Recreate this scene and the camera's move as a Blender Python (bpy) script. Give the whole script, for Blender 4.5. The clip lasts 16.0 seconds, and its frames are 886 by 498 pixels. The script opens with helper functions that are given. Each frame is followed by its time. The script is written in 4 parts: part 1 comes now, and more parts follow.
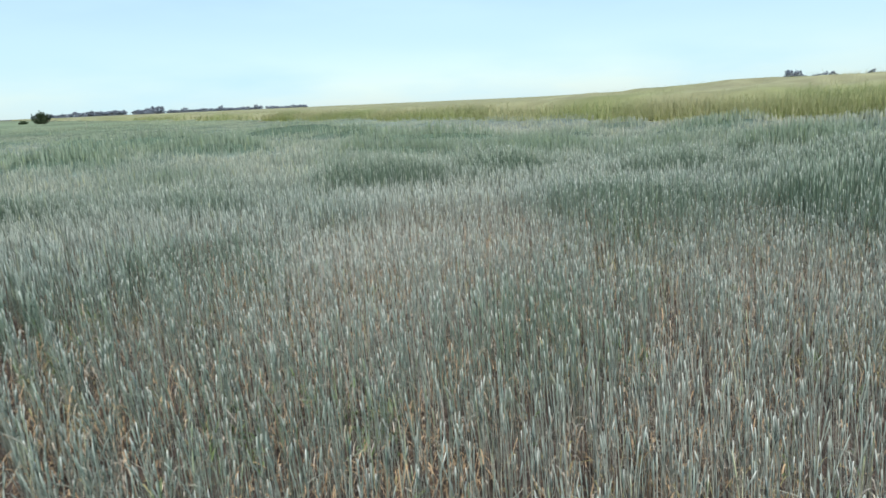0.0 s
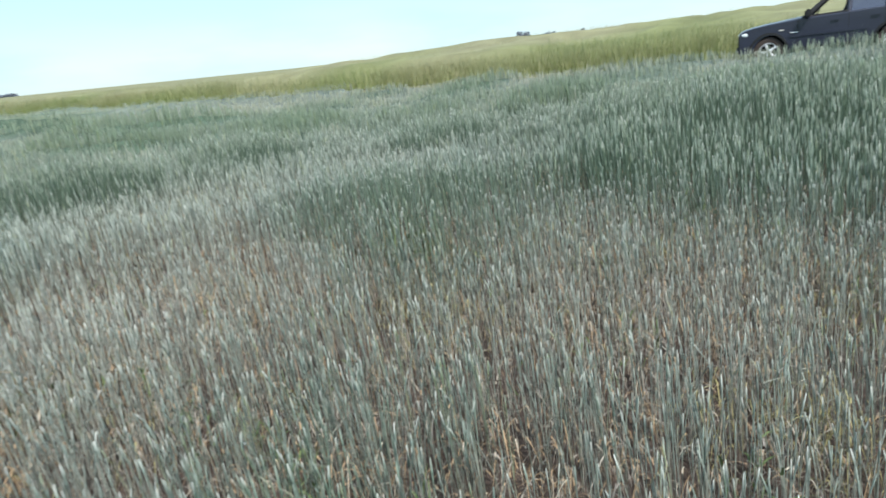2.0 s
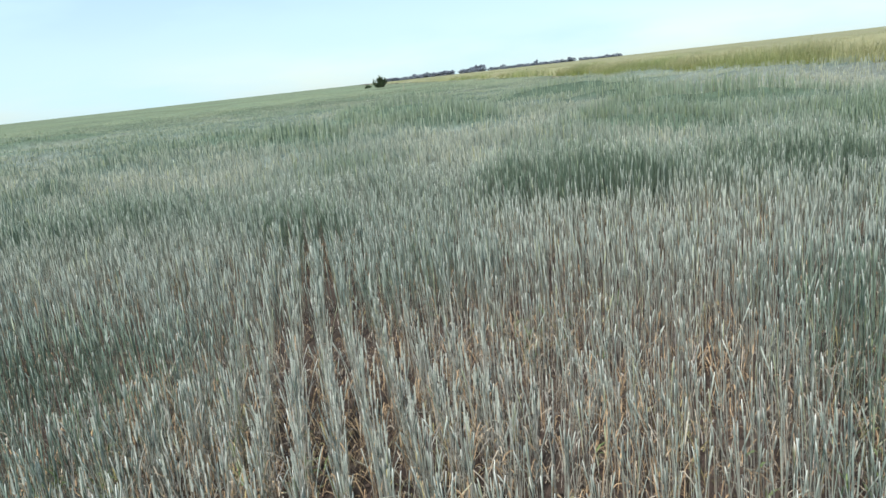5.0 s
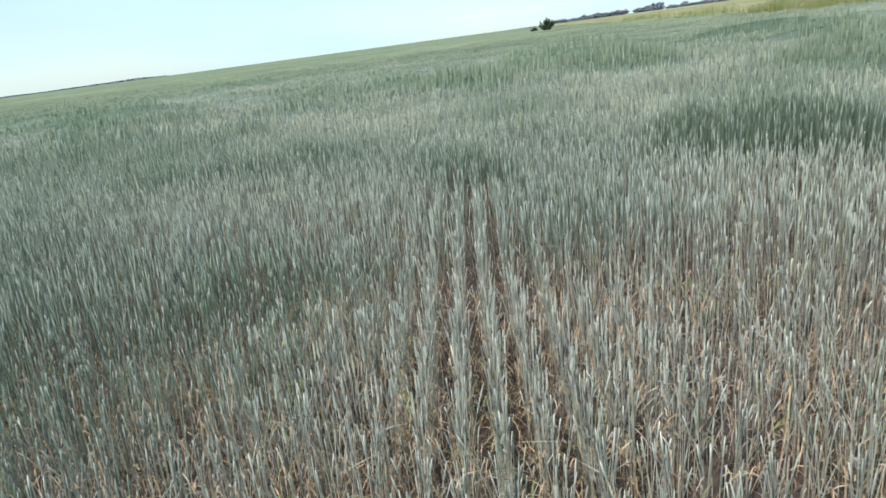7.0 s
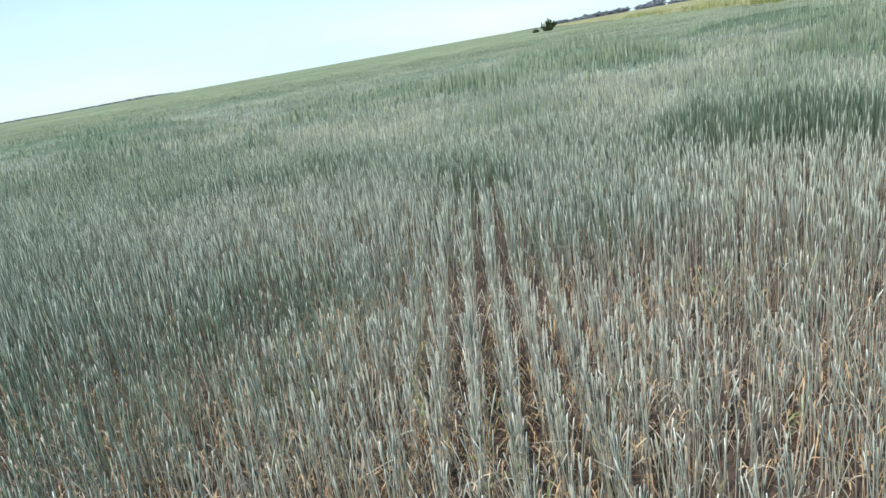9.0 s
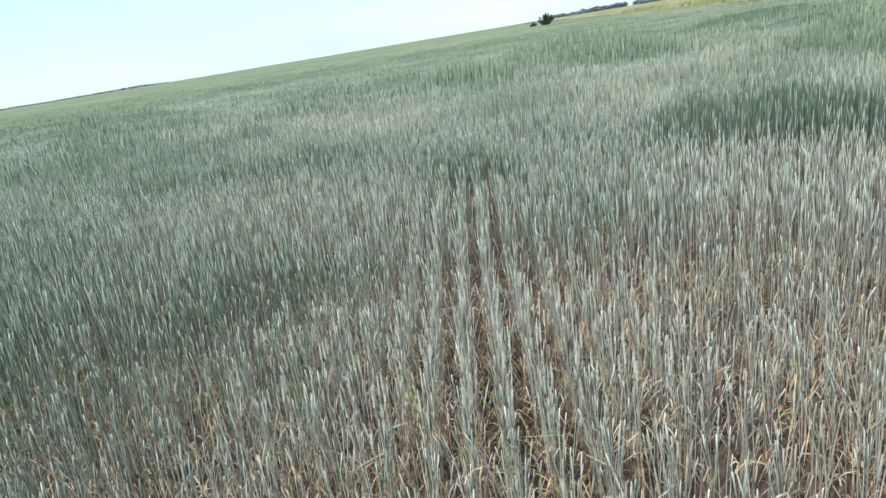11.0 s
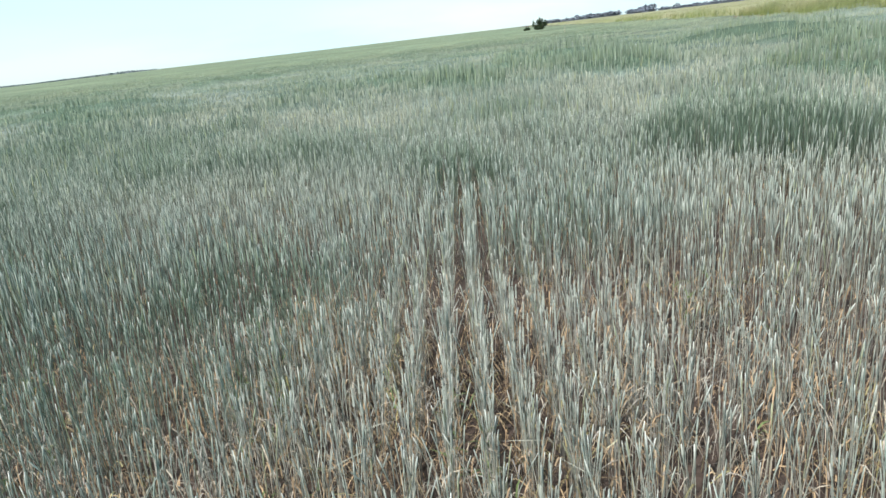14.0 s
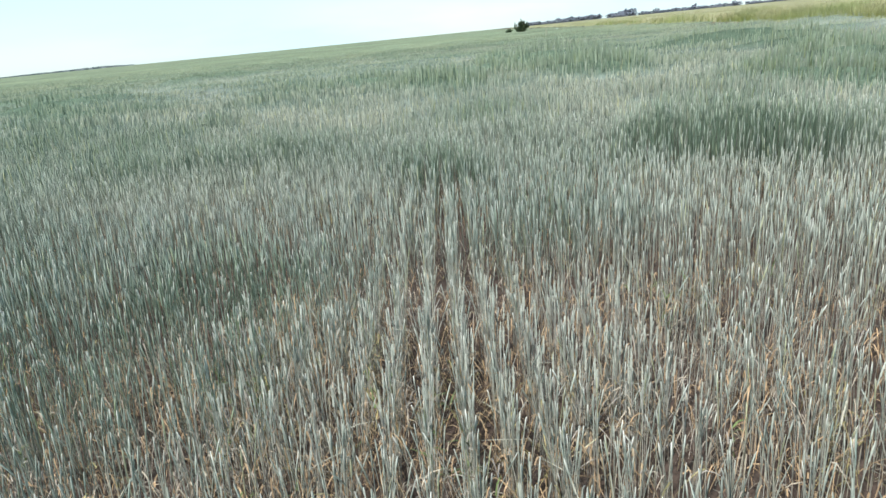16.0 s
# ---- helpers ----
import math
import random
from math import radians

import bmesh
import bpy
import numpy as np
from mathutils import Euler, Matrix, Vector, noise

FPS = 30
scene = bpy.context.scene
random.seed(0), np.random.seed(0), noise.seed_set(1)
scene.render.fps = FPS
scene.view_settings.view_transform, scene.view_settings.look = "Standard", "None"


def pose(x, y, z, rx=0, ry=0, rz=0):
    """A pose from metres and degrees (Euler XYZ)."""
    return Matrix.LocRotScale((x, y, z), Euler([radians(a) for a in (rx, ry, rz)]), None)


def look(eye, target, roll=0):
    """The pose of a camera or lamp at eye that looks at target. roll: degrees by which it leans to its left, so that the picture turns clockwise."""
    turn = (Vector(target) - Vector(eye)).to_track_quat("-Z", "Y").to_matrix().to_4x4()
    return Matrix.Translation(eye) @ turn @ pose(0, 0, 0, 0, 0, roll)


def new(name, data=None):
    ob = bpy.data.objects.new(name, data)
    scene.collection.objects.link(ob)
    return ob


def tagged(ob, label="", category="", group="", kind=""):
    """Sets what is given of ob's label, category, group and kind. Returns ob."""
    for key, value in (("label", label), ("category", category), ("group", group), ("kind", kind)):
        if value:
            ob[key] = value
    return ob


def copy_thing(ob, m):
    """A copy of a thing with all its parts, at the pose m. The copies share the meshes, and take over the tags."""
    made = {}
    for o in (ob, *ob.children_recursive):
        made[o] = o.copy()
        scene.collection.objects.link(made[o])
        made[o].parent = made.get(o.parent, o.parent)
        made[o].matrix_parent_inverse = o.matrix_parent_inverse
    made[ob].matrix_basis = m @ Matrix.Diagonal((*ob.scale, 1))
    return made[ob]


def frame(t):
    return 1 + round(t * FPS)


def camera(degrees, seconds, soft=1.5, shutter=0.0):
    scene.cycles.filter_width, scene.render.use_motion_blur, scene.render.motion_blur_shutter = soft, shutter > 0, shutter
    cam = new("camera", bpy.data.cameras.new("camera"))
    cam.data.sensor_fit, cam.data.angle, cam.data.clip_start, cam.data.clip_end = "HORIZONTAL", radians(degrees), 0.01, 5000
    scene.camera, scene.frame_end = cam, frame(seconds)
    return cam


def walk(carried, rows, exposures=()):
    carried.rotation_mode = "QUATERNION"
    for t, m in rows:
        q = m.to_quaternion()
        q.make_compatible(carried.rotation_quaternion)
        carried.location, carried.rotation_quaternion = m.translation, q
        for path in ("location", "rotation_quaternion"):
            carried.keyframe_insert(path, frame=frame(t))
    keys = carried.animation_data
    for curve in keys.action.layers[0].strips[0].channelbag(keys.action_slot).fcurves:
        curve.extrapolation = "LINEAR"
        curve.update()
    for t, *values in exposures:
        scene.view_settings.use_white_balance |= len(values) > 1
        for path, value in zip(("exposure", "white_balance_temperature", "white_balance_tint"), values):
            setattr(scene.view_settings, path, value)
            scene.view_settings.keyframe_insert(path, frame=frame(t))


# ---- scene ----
cam = camera(73.5, 16.0, soft=1.55, shutter=0.12)
METRES, EYE, TILT, LEAN, TURN = 4.0, 1.62, -14.25, 1.75, 0.0
ROWS = [
    (0.0, 0.0, 0.0, 0.0, 0.0, 0.22, 0.7),
    (0.2, 0.0057, 0.0385, 0.0103, -2.07, 0.12, 0.05),
    (0.3, 0.0086, 0.0578, 0.0154, -2.86, 0.01, 1.02),
    (0.4, 0.0122, 0.0777, 0.0208, -4.31, -0.55, 1.91),
    (0.5, 0.017, 0.0987, 0.0266, -5.82, -1.21, 3.09),
    (0.6, 0.0236, 0.1211, 0.0331, -8.71, -1.89, 6.02),
    (0.7, 0.0316, 0.1446, 0.0402, -10.16, -1.9, 7.52),
    (0.8, 0.0403, 0.1687, 0.0475, -14.62, -2.23, 7.33),
    (0.9, 0.0489, 0.1931, 0.0543, -17.38, -2.24, 5.51),
    (1.0, 0.0566, 0.2174, 0.0603, -18.15, -2.0, 6.12),
    (1.1, 0.063, 0.2419, 0.065, -16.27, -2.13, 5.36),
    (1.2, 0.0687, 0.2667, 0.0688, -12.82, -2.26, 4.85),
    (1.4, 0.0802, 0.3162, 0.0757, -9.77, -2.18, 3.53),
    (1.5, 0.0874, 0.3399, 0.08, -11.09, -3.36, 3.61),
    (1.6, 0.096, 0.3629, 0.085, -11.04, -2.78, 5.02),
    (1.7, 0.1056, 0.3855, 0.0903, -14.49, -3.12, 4.58),
    (1.8, 0.1159, 0.4076, 0.0959, -16.47, -3.18, 6.7),
    (1.9, 0.1263, 0.4289, 0.1019, -18.26, -3.65, 7.58),
    (2.0, 0.1366, 0.4496, 0.1081, -20.93, -4.25, 9.07),
    (2.1, 0.1471, 0.4689, 0.1149, -24.55, -4.27, 8.57),
    (2.2, 0.1582, 0.4868, 0.1223, -27.5, -4.15, 9.92),
    (2.3, 0.1688, 0.5047, 0.1297, -27.7, -2.95, 11.0),
    (2.4, 0.1794, 0.5226, 0.1371, -28.85, -2.15, 9.0),
    (2.5, 0.1882, 0.5424, 0.1437, -26.03, -1.52, 9.25),
    (2.6, 0.1955, 0.5647, 0.1495, -22.37, -2.48, 7.12),
    (2.7, 0.2016, 0.589, 0.1547, -21.2, -3.25, 5.5),
    (2.8, 0.2071, 0.6134, 0.1598, -17.47, -3.93, 3.93),
    (3.0, 0.216, 0.6582, 0.1698, -12.15, -4.09, 4.96),
    (3.1, 0.2195, 0.6763, 0.1751, -9.34, -3.51, 4.52),
    (3.2, 0.2222, 0.6923, 0.1805, -7.63, -2.13, 1.6),
    (3.3, 0.2244, 0.7071, 0.1858, -6.08, -1.95, 2.89),
    (3.5, 0.2288, 0.7378, 0.1964, -3.43, -2.5, 1.38),
    (3.6, 0.2318, 0.7556, 0.2018, -1.58, -2.67, 1.12),
    (3.8, 0.2385, 0.7937, 0.2129, 2.9, -2.62, -0.73),
    (3.9, 0.2408, 0.811, 0.2178, 5.45, -2.88, -1.23),
    (4.0, 0.2415, 0.8251, 0.2218, 10.92, -2.2, -2.98),
    (4.1, 0.2398, 0.8361, 0.2248, 14.26, -2.72, -3.86),
    (4.2, 0.236, 0.8449, 0.227, 19.77, -3.21, -2.9),
    (4.3, 0.2316, 0.8516, 0.2286, 23.97, -3.64, -2.45),
    (4.5, 0.2252, 0.8581, 0.23, 27.44, -3.8, -1.82),
    (4.7, 0.2231, 0.8596, 0.2303, 28.04, -4.18, -2.1),
    (6.8, 0.2089, 0.8531, 0.2275, 40.9, -9.56, -3.43),
    (7.0, 0.2079, 0.8525, 0.2273, 43.87, -10.49, -3.93),
    (7.2, 0.2081, 0.852, 0.2276, 46.97, -10.51, -2.17),
    (7.5, 0.2099, 0.8515, 0.2285, 48.24, -10.57, -1.43),
    (8.0, 0.2116, 0.8522, 0.2294, 46.36, -10.18, -1.46),
    (8.5, 0.2125, 0.8506, 0.2293, 44.87, -9.98, -1.74),
    (9.0, 0.2134, 0.8495, 0.2288, 44.45, -10.05, -1.6),
    (9.2, 0.2133, 0.8497, 0.2287, 44.52, -10.11, -1.48),
    (11.3, 0.2118, 0.8528, 0.2277, 43.84, -10.77, -2.52),
    (11.5, 0.2117, 0.853, 0.2276, 43.61, -10.63, -2.73),
    (12.0, 0.2115, 0.8526, 0.2278, 43.19, -10.47, -2.82),
    (12.5, 0.21, 0.8535, 0.2278, 43.12, -10.34, -3.47),
    (13.0, 0.2096, 0.8535, 0.2284, 43.18, -10.36, -3.76),
    (13.5, 0.2101, 0.8533, 0.2282, 43.1, -10.42, -3.59),
    (14.0, 0.209, 0.8541, 0.2276, 43.09, -10.61, -4.74),
    (14.5, 0.2097, 0.8535, 0.2274, 42.42, -10.6, -5.1),
    (15.0, 0.21, 0.8523, 0.2277, 41.89, -10.38, -5.7),
    (15.5, 0.2095, 0.8531, 0.2274, 41.49, -10.31, -5.44),
    (16.0, 0.2089, 0.8534, 0.2269, 41.32, -10.41, -5.45),
]
walk(cam, [(t, pose(0, 0, EYE, TILT, LEAN, TURN) @ pose(METRES * x, METRES * y, METRES * z, 90 + pitch, roll, yaw)) for t, x, y, z, yaw, pitch, roll in ROWS], [(0.0, 0.56, 6350, 9), (1.5, 0.69, 6300, 9), (3.0, 0.73, 6300, 9), (4.2, 0.65, 6450, 10), (7.0, 0.73, 6500, 10), (9.0, 0.81, 6500, 10), (12.0, 0.89, 6500, 10), (16.0, 0.89, 6550, 10)])

# ---- light ----
SUN_AZ, SUN_EL = 179.0, 54.0          # degrees; azimuth from +y towards +x
world = bpy.data.worlds.new("world")
scene.world = world
world.use_nodes = True
wn, wl = world.node_tree.nodes, world.node_tree.links
wn.clear()
w_out = wn.new("ShaderNodeOutputWorld")
w_bg = wn.new("ShaderNodeBackground")
w_sky = wn.new("ShaderNodeTexSky")
w_sky.sky_type, w_sky.sun_disc = "NISHITA", False
w_sky.sun_elevation, w_sky.sun_rotation = radians(SUN_EL), radians(SUN_AZ)
w_sky.air_density, w_sky.dust_density, w_sky.ozone_density = 1.0, 0.4, 2.0
w_co = wn.new("ShaderNodeTexCoord")
w_map = wn.new("ShaderNodeMapping")
w_map.inputs["Scale"].default_value = (2.2, 2.2, 9.0)
w_noise = wn.new("ShaderNodeTexNoise")
w_noise.inputs["Scale"].default_value, w_noise.inputs["Detail"].default_value = 1.4, 7.0
w_ramp = wn.new("ShaderNodeValToRGB")
w_ramp.color_ramp.elements[0].position, w_ramp.color_ramp.elements[1].position = 0.42, 0.72
w_ramp.color_ramp.elements[0].color, w_ramp.color_ramp.elements[1].color = (0.55, 0.55, 0.55, 1), (1, 1, 1, 1)
w_mix = wn.new("ShaderNodeMix")
w_mix.data_type = "RGBA"
w_mix.inputs["B"].default_value = (4.35, 6.15, 6.8, 1)     # thin white cloud
wl.new(w_co.outputs["Generated"], w_map.inputs["Vector"])
wl.new(w_map.outputs["Vector"], w_noise.inputs["Vector"])
wl.new(w_noise.outputs["Fac"], w_ramp.inputs["Fac"])
wl.new(w_ramp.outputs["Color"], w_mix.inputs["Factor"])
wl.new(w_sky.outputs["Color"], w_mix.inputs["A"])
wl.new(w_mix.outputs["Result"], w_bg.inputs["Color"])
w_bg.inputs["Strength"].default_value = 0.1
wl.new(w_bg.outputs["Background"], w_out.inputs["Surface"])

sun_data = bpy.data.lights.new("sun", "SUN")
sun_data.energy, sun_data.angle, sun_data.color = 3.85, radians(2.5), (1.0, 0.95, 0.87)
sun = new("sun", sun_data)
az, el = radians(SUN_AZ), radians(SUN_EL)
sun.matrix_world = look((0, 0, 30), (-math.sin(az) * math.cos(el) * 10, -math.cos(az) * math.cos(el) * 10, 30 - math.sin(el) * 10))


# ---- materials ----
def material(name, colour, rough=0.7, metal=0.0, tint=False, vary=0.25, scale=6.0, fine=60.0, bump=0.0, translucent=0.0, spec=0.3, coat=0.0):
    m = bpy.data.materials.new(name)
    m.use_nodes = True
    n, l = m.node_tree.nodes, m.node_tree.links
    p = n["Principled BSDF"]
    p.inputs["Roughness"].default_value, p.inputs["Metallic"].default_value = rough, metal
    p.inputs["Specular IOR Level"].default_value = spec
    p.inputs["Coat Weight"].default_value = coat
    p.inputs["Coat Roughness"].default_value = 0.05
    geo = n.new("ShaderNodeNewGeometry")
    coarse, grain = n.new("ShaderNodeTexNoise"), n.new("ShaderNodeTexNoise")
    coarse.inputs["Scale"].default_value, grain.inputs["Scale"].default_value = scale, fine
    coarse.inputs["Detail"].default_value = grain.inputs["Detail"].default_value = 3
    add = n.new("ShaderNodeMath")
    rng = n.new("ShaderNodeMapRange")
    mul = n.new("ShaderNodeMix")
    mul.data_type, mul.blend_type = "RGBA", "MULTIPLY"
    mul.inputs["Factor"].default_value = 1.0
    for s in (coarse, grain):
        l.new(geo.outputs["Position"], s.inputs["Vector"])
    l.new(coarse.outputs["Fac"], add.inputs[0])
    l.new(grain.outputs["Fac"], add.inputs[1])
    l.new(add.outputs[0], rng.inputs["Value"])
    rng.inputs["From Min"].default_value, rng.inputs["From Max"].default_value = 0.6, 1.4
    rng.inputs["To Min"].default_value, rng.inputs["To Max"].default_value = 1 - vary, 1 + vary
    if tint:
        a = n.new("ShaderNodeAttribute")
        a.attribute_name = "tint"
        l.new(a.outputs["Color"], mul.inputs["A"])
    else:
        mul.inputs["A"].default_value = (*colour, 1)
    l.new(rng.outputs["Result"], mul.inputs["B"])
    l.new(mul.outputs["Result"], p.inputs["Base Color"])
    if bump:
        b = n.new("ShaderNodeBump")
        b.inputs["Strength"].default_value, b.inputs["Distance"].default_value = 0.7, bump
        l.new(add.outputs[0], b.inputs["Height"])
        l.new(b.outputs["Normal"], p.inputs["Normal"])
    if translucent:
        tr, mx = n.new("ShaderNodeBsdfTranslucent"), n.new("ShaderNodeMixShader")
        mx.inputs["Fac"].default_value = translucent
        l.new(mul.outputs["Result"], tr.inputs["Color"])
        l.new(p.outputs["BSDF"], mx.inputs[1])
        l.new(tr.outputs["BSDF"], mx.inputs[2])
        l.new(mx.outputs["Shader"], n["Material Output"].inputs["Surface"])
    return m


M_WHEAT = material("wheat", (0.2, 0.25, 0.2), 0.55, tint=True, vary=0.2, scale=9, fine=120, translucent=0.15)
M_CANOPY = material("wheat_canopy", (0.2, 0.25, 0.2), 0.8, tint=True, vary=0.45, scale=2.5, fine=14, bump=0.12, spec=0.1)
M_DRY = material("dry_leaf", (0.4, 0.25, 0.1), 0.7, tint=True, vary=0.3, scale=12, fine=90, translucent=0.2, spec=0.2)
M_GRASS = material("meadow_grass", (0.3, 0.28, 0.1), 0.65, tint=True, vary=0.2, scale=1.2, fine=30, translucent=0.4, spec=0.2)
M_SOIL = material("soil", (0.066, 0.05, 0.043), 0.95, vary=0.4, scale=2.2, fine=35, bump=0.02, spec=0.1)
M_TRACK = material("track_earth", (0.27, 0.21, 0.15), 0.95, vary=0.3, scale=1.5, fine=25, bump=0.02, spec=0.1)
M_LEAF = material("foliage", (0.045, 0.07, 0.035), 0.7, vary=0.5, scale=1.5, fine=9, translucent=0.2, spec=0.2)
# blue-grey because the haze of distance is put into the leaf colour
M_FARLEAF = material("hazed_foliage", (0.17, 0.195, 0.245), 0.8, vary=0.4, scale=0.3, fine=2, spec=0.1)
M_BARK = material("bark", (0.09, 0.065, 0.045), 0.9, vary=0.4, scale=5, fine=40, bump=0.01, spec=0.1)
M_POST = material("weathered_wood", (0.05, 0.042, 0.035), 0.9, vary=0.3, scale=6, fine=50, bump=0.004, spec=0.1)


M_STAKE = material("bleached_wood", (0.26, 0.25, 0.19), 0.9, vary=0.3, scale=6, fine=50, bump=0.004, spec=0.1)


# ---- the lie of the land ----
TRACK_P = np.array((15.4, 12.7))                 # the car's place on the track
TRACK_U = np.array((-0.598, 0.801))              # along the track, the way the car faces
TRACK_N = np.array((0.801, 0.598))               # across it, away from the crop


def smooth(a, b, v):
    k = np.clip((v - a) / (b - a), 0, 1)
    return k * k * (3 - 2 * k)


def lattice(ix, iy, seed):
    h = np.sin(ix * 127.1 + iy * 311.7 + seed * 74.7) * 43758.5453
    return h - np.floor(h)


def vnoise(x, y, size, seed=0):
    """Smooth value noise, 0 to 1, with cells of that many metres."""
    x, y = np.asarray(x, float) / size, np.asarray(y, float) / size
    ix, iy = np.floor(x), np.floor(y)
    fx, fy = x - ix, y - iy
    fx, fy = fx * fx * (3 - 2 * fx), fy * fy * (3 - 2 * fy)
    a, b = lattice(ix, iy, seed), lattice(ix + 1, iy, seed)
    c, d = lattice(ix, iy + 1, seed), lattice(ix + 1, iy + 1, seed)
    return (a * (1 - fx) + b * fx) * (1 - fy) + (c * (1 - fx) + d * fx) * fy


def track_coords(x, y):
    dx, dy = x - TRACK_P[0], y - TRACK_P[1]
    return dx * TRACK_U[0] + dy * TRACK_U[1], dx * TRACK_N[0] + dy * TRACK_N[1]


def land(x, y):
    x, y = np.asarray(x, float), np.asarray(y, float)
    l, s = track_coords(x, y)
    lc = np.clip(l, -16, 200)
    rise = 0.2 * np.log1p(np.exp((6 - lc) / 6)) * smooth(-17, -1.5, s)
    bank = 0.12 * smooth(-4, -0.8, s) + 0.12 * smooth(-0.8, 0.1, s) + 0.15 * smooth(1.9, 2.7, s) + (0.012 + 0.094 * smooth(36, 14, l) + 0.055 * smooth(0, -8, l)) * np.clip(s - 2, 0, 8)
    r = np.hypot(x, y)
    a = np.degrees(np.arctan2(x, y))
    hill = 4.2 * smooth(60, 420, r) * smooth(2, 40, a) * smooth(150, 90, a)
    return rise + bank + hill + 0.03 * (vnoise(x, y, 3.1, 5) - 0.5)


# taller, greener stands in the crop: x, y, half length, half width, turn, extra height, greenness
STANDS = [
    (-1.1, 9.9, 1.05, 0.75, 0, 0.2, 0.95), (0.9, 10.9, 0.9, 0.6, 0, 0.1, 0.5), (1.6, 6.7, 1.1, 0.7, 0, 0.07, 0.35), (-3.4, 4.7, 1.6, 1.0, 25, 0.02, 0.3), (1.3, 4.4, 2.0, 1.3, 0, 0.0, 0.14), (-1.3, 7.0, 0.9, 0.8, 0, 0.03, 0.3), (-1.5, 5.0, 0.7, 0.5, -40, 0.02, 0.3), (1.6, 3.6, 1.8, 1.3, 0, 0.02, 0.18), (0.2, 2.0, 1.3, 1.2, 0, 0.02, 0.1), (1.9, 6.0, 1.0, 0.9, -30, 0.09, 0.45), (6.6, 7.6, 2.9, 1.7, 20, 0.22, 0.85), (7.2, 5.6, 2.8, 1.5, 20, 0.12, 0.8),
    (4.6, 5.6, 1.4, 1.0, 30, 0.10, 0.42), (6.6, 11.3, 1.6, 0.7, 20, 0.16, 0.8), (-0.65, 18.2, 2.2, 0.9, 0, 0.28, 1.1),
    (-9.5, 20.8, 2.2, 1.2, -20, 0.34, 1.2), (-6.4, 17.4, 1.6, 1.2, -10, 0.3, 1.2), (-5.6, 26.6, 2.6, 1.2, 0, 0.3, 1.1), (-9.2, 14.6, 1.6, 0.8, -15, 0.22, 1.0), (-3.6, 22.5, 1.5, 0.9, 0, 0.28, 1.0),
    (-6.5, 6.9, 1.4, 0.55, 51, 0.10, 0.75), (-23.5, 10.6, 3.0, 0.9, -70, 0.25, 0.9), (-2.6, 13.3, 1.6, 0.5, 0, 0.12, 0.6),
    (-12.5, 17.7, 2.2, 0.8, -40, 0.1, 0.6), (3.2, 6.3, 0.9, 0.6, 0, 0.09, 0.35), (-2.05, 4.6, 1.0, 0.6, -40, 0.02, 0.42),
    (1.3, 11.1, 1.3, 0.5, 5, 0.08, 0.2), (3.6, 9.6, 1.0, 0.5, 10, 0.1, 0.6), (-14, 24, 3.0, 1.0, -30, 0.2, 0.9), (7.9, 17.5, 2.0, 0.7, 20, 0.16, 0.8),
    (-32, 20, 5.0, 1.5, -60, 0.15, 0.7), (0.4, 2.9, 0.6, 0.5, 0, 0.03, 0.35), (-1.2, 2.3, 1.0, 0.9, 0, 0.02, 0.25), (-2.2, 3.6, 0.9, 0.6, 0, 0.02, 0.25),
    (-9.8, 18.6, 3.2, 0.8, -37, 0.18, 1.0), (-1.2, 15.2, 1.7, 0.6, -20, 0.14, 0.9), (-2.2, 12.2, 0.9, 0.4, -20, 0.08, 0.7), (-20.0, 9.2, 3.0, 0.9, 0, 0.12, 0.9), (-14.0, 16.6, 2.2, 0.7, -20, 0.12, 0.8), (-3.4, 8.0, 0.8, 0.5, -30, 0.05, 0.5),
    # short, pale, thin places
    (0.35, 5.7, 0.8, 0.8, 0, -0.02, -0.35), (2.0, 4.0, 1.1, 0.6, -25, -0.02, -0.35), (-4.6, 9.2, 2.4, 0.8, -15, -0.02, -0.25), (-11, 8.6, 3.0, 0.8, -60, -0.02, -0.3), (-0.1, 6.5, 0.9, 0.6, 0, 0.0, -0.35), (0.1, 7.0, 0.8, 0.7, 0, 0.0, -0.3),
    (-5.9, 9.2, 1.4, 1.2, 0, -0.02, 0.0), (2.9, 9.2, 1.2, 0.5, 10, -0.04, -0.4), (-0.4, 5.1, 1.2, 0.9, -40, -0.02, -0.35), (13.0, 11.2, 2.0, 0.8, -50, -0.04, -0.3),
]


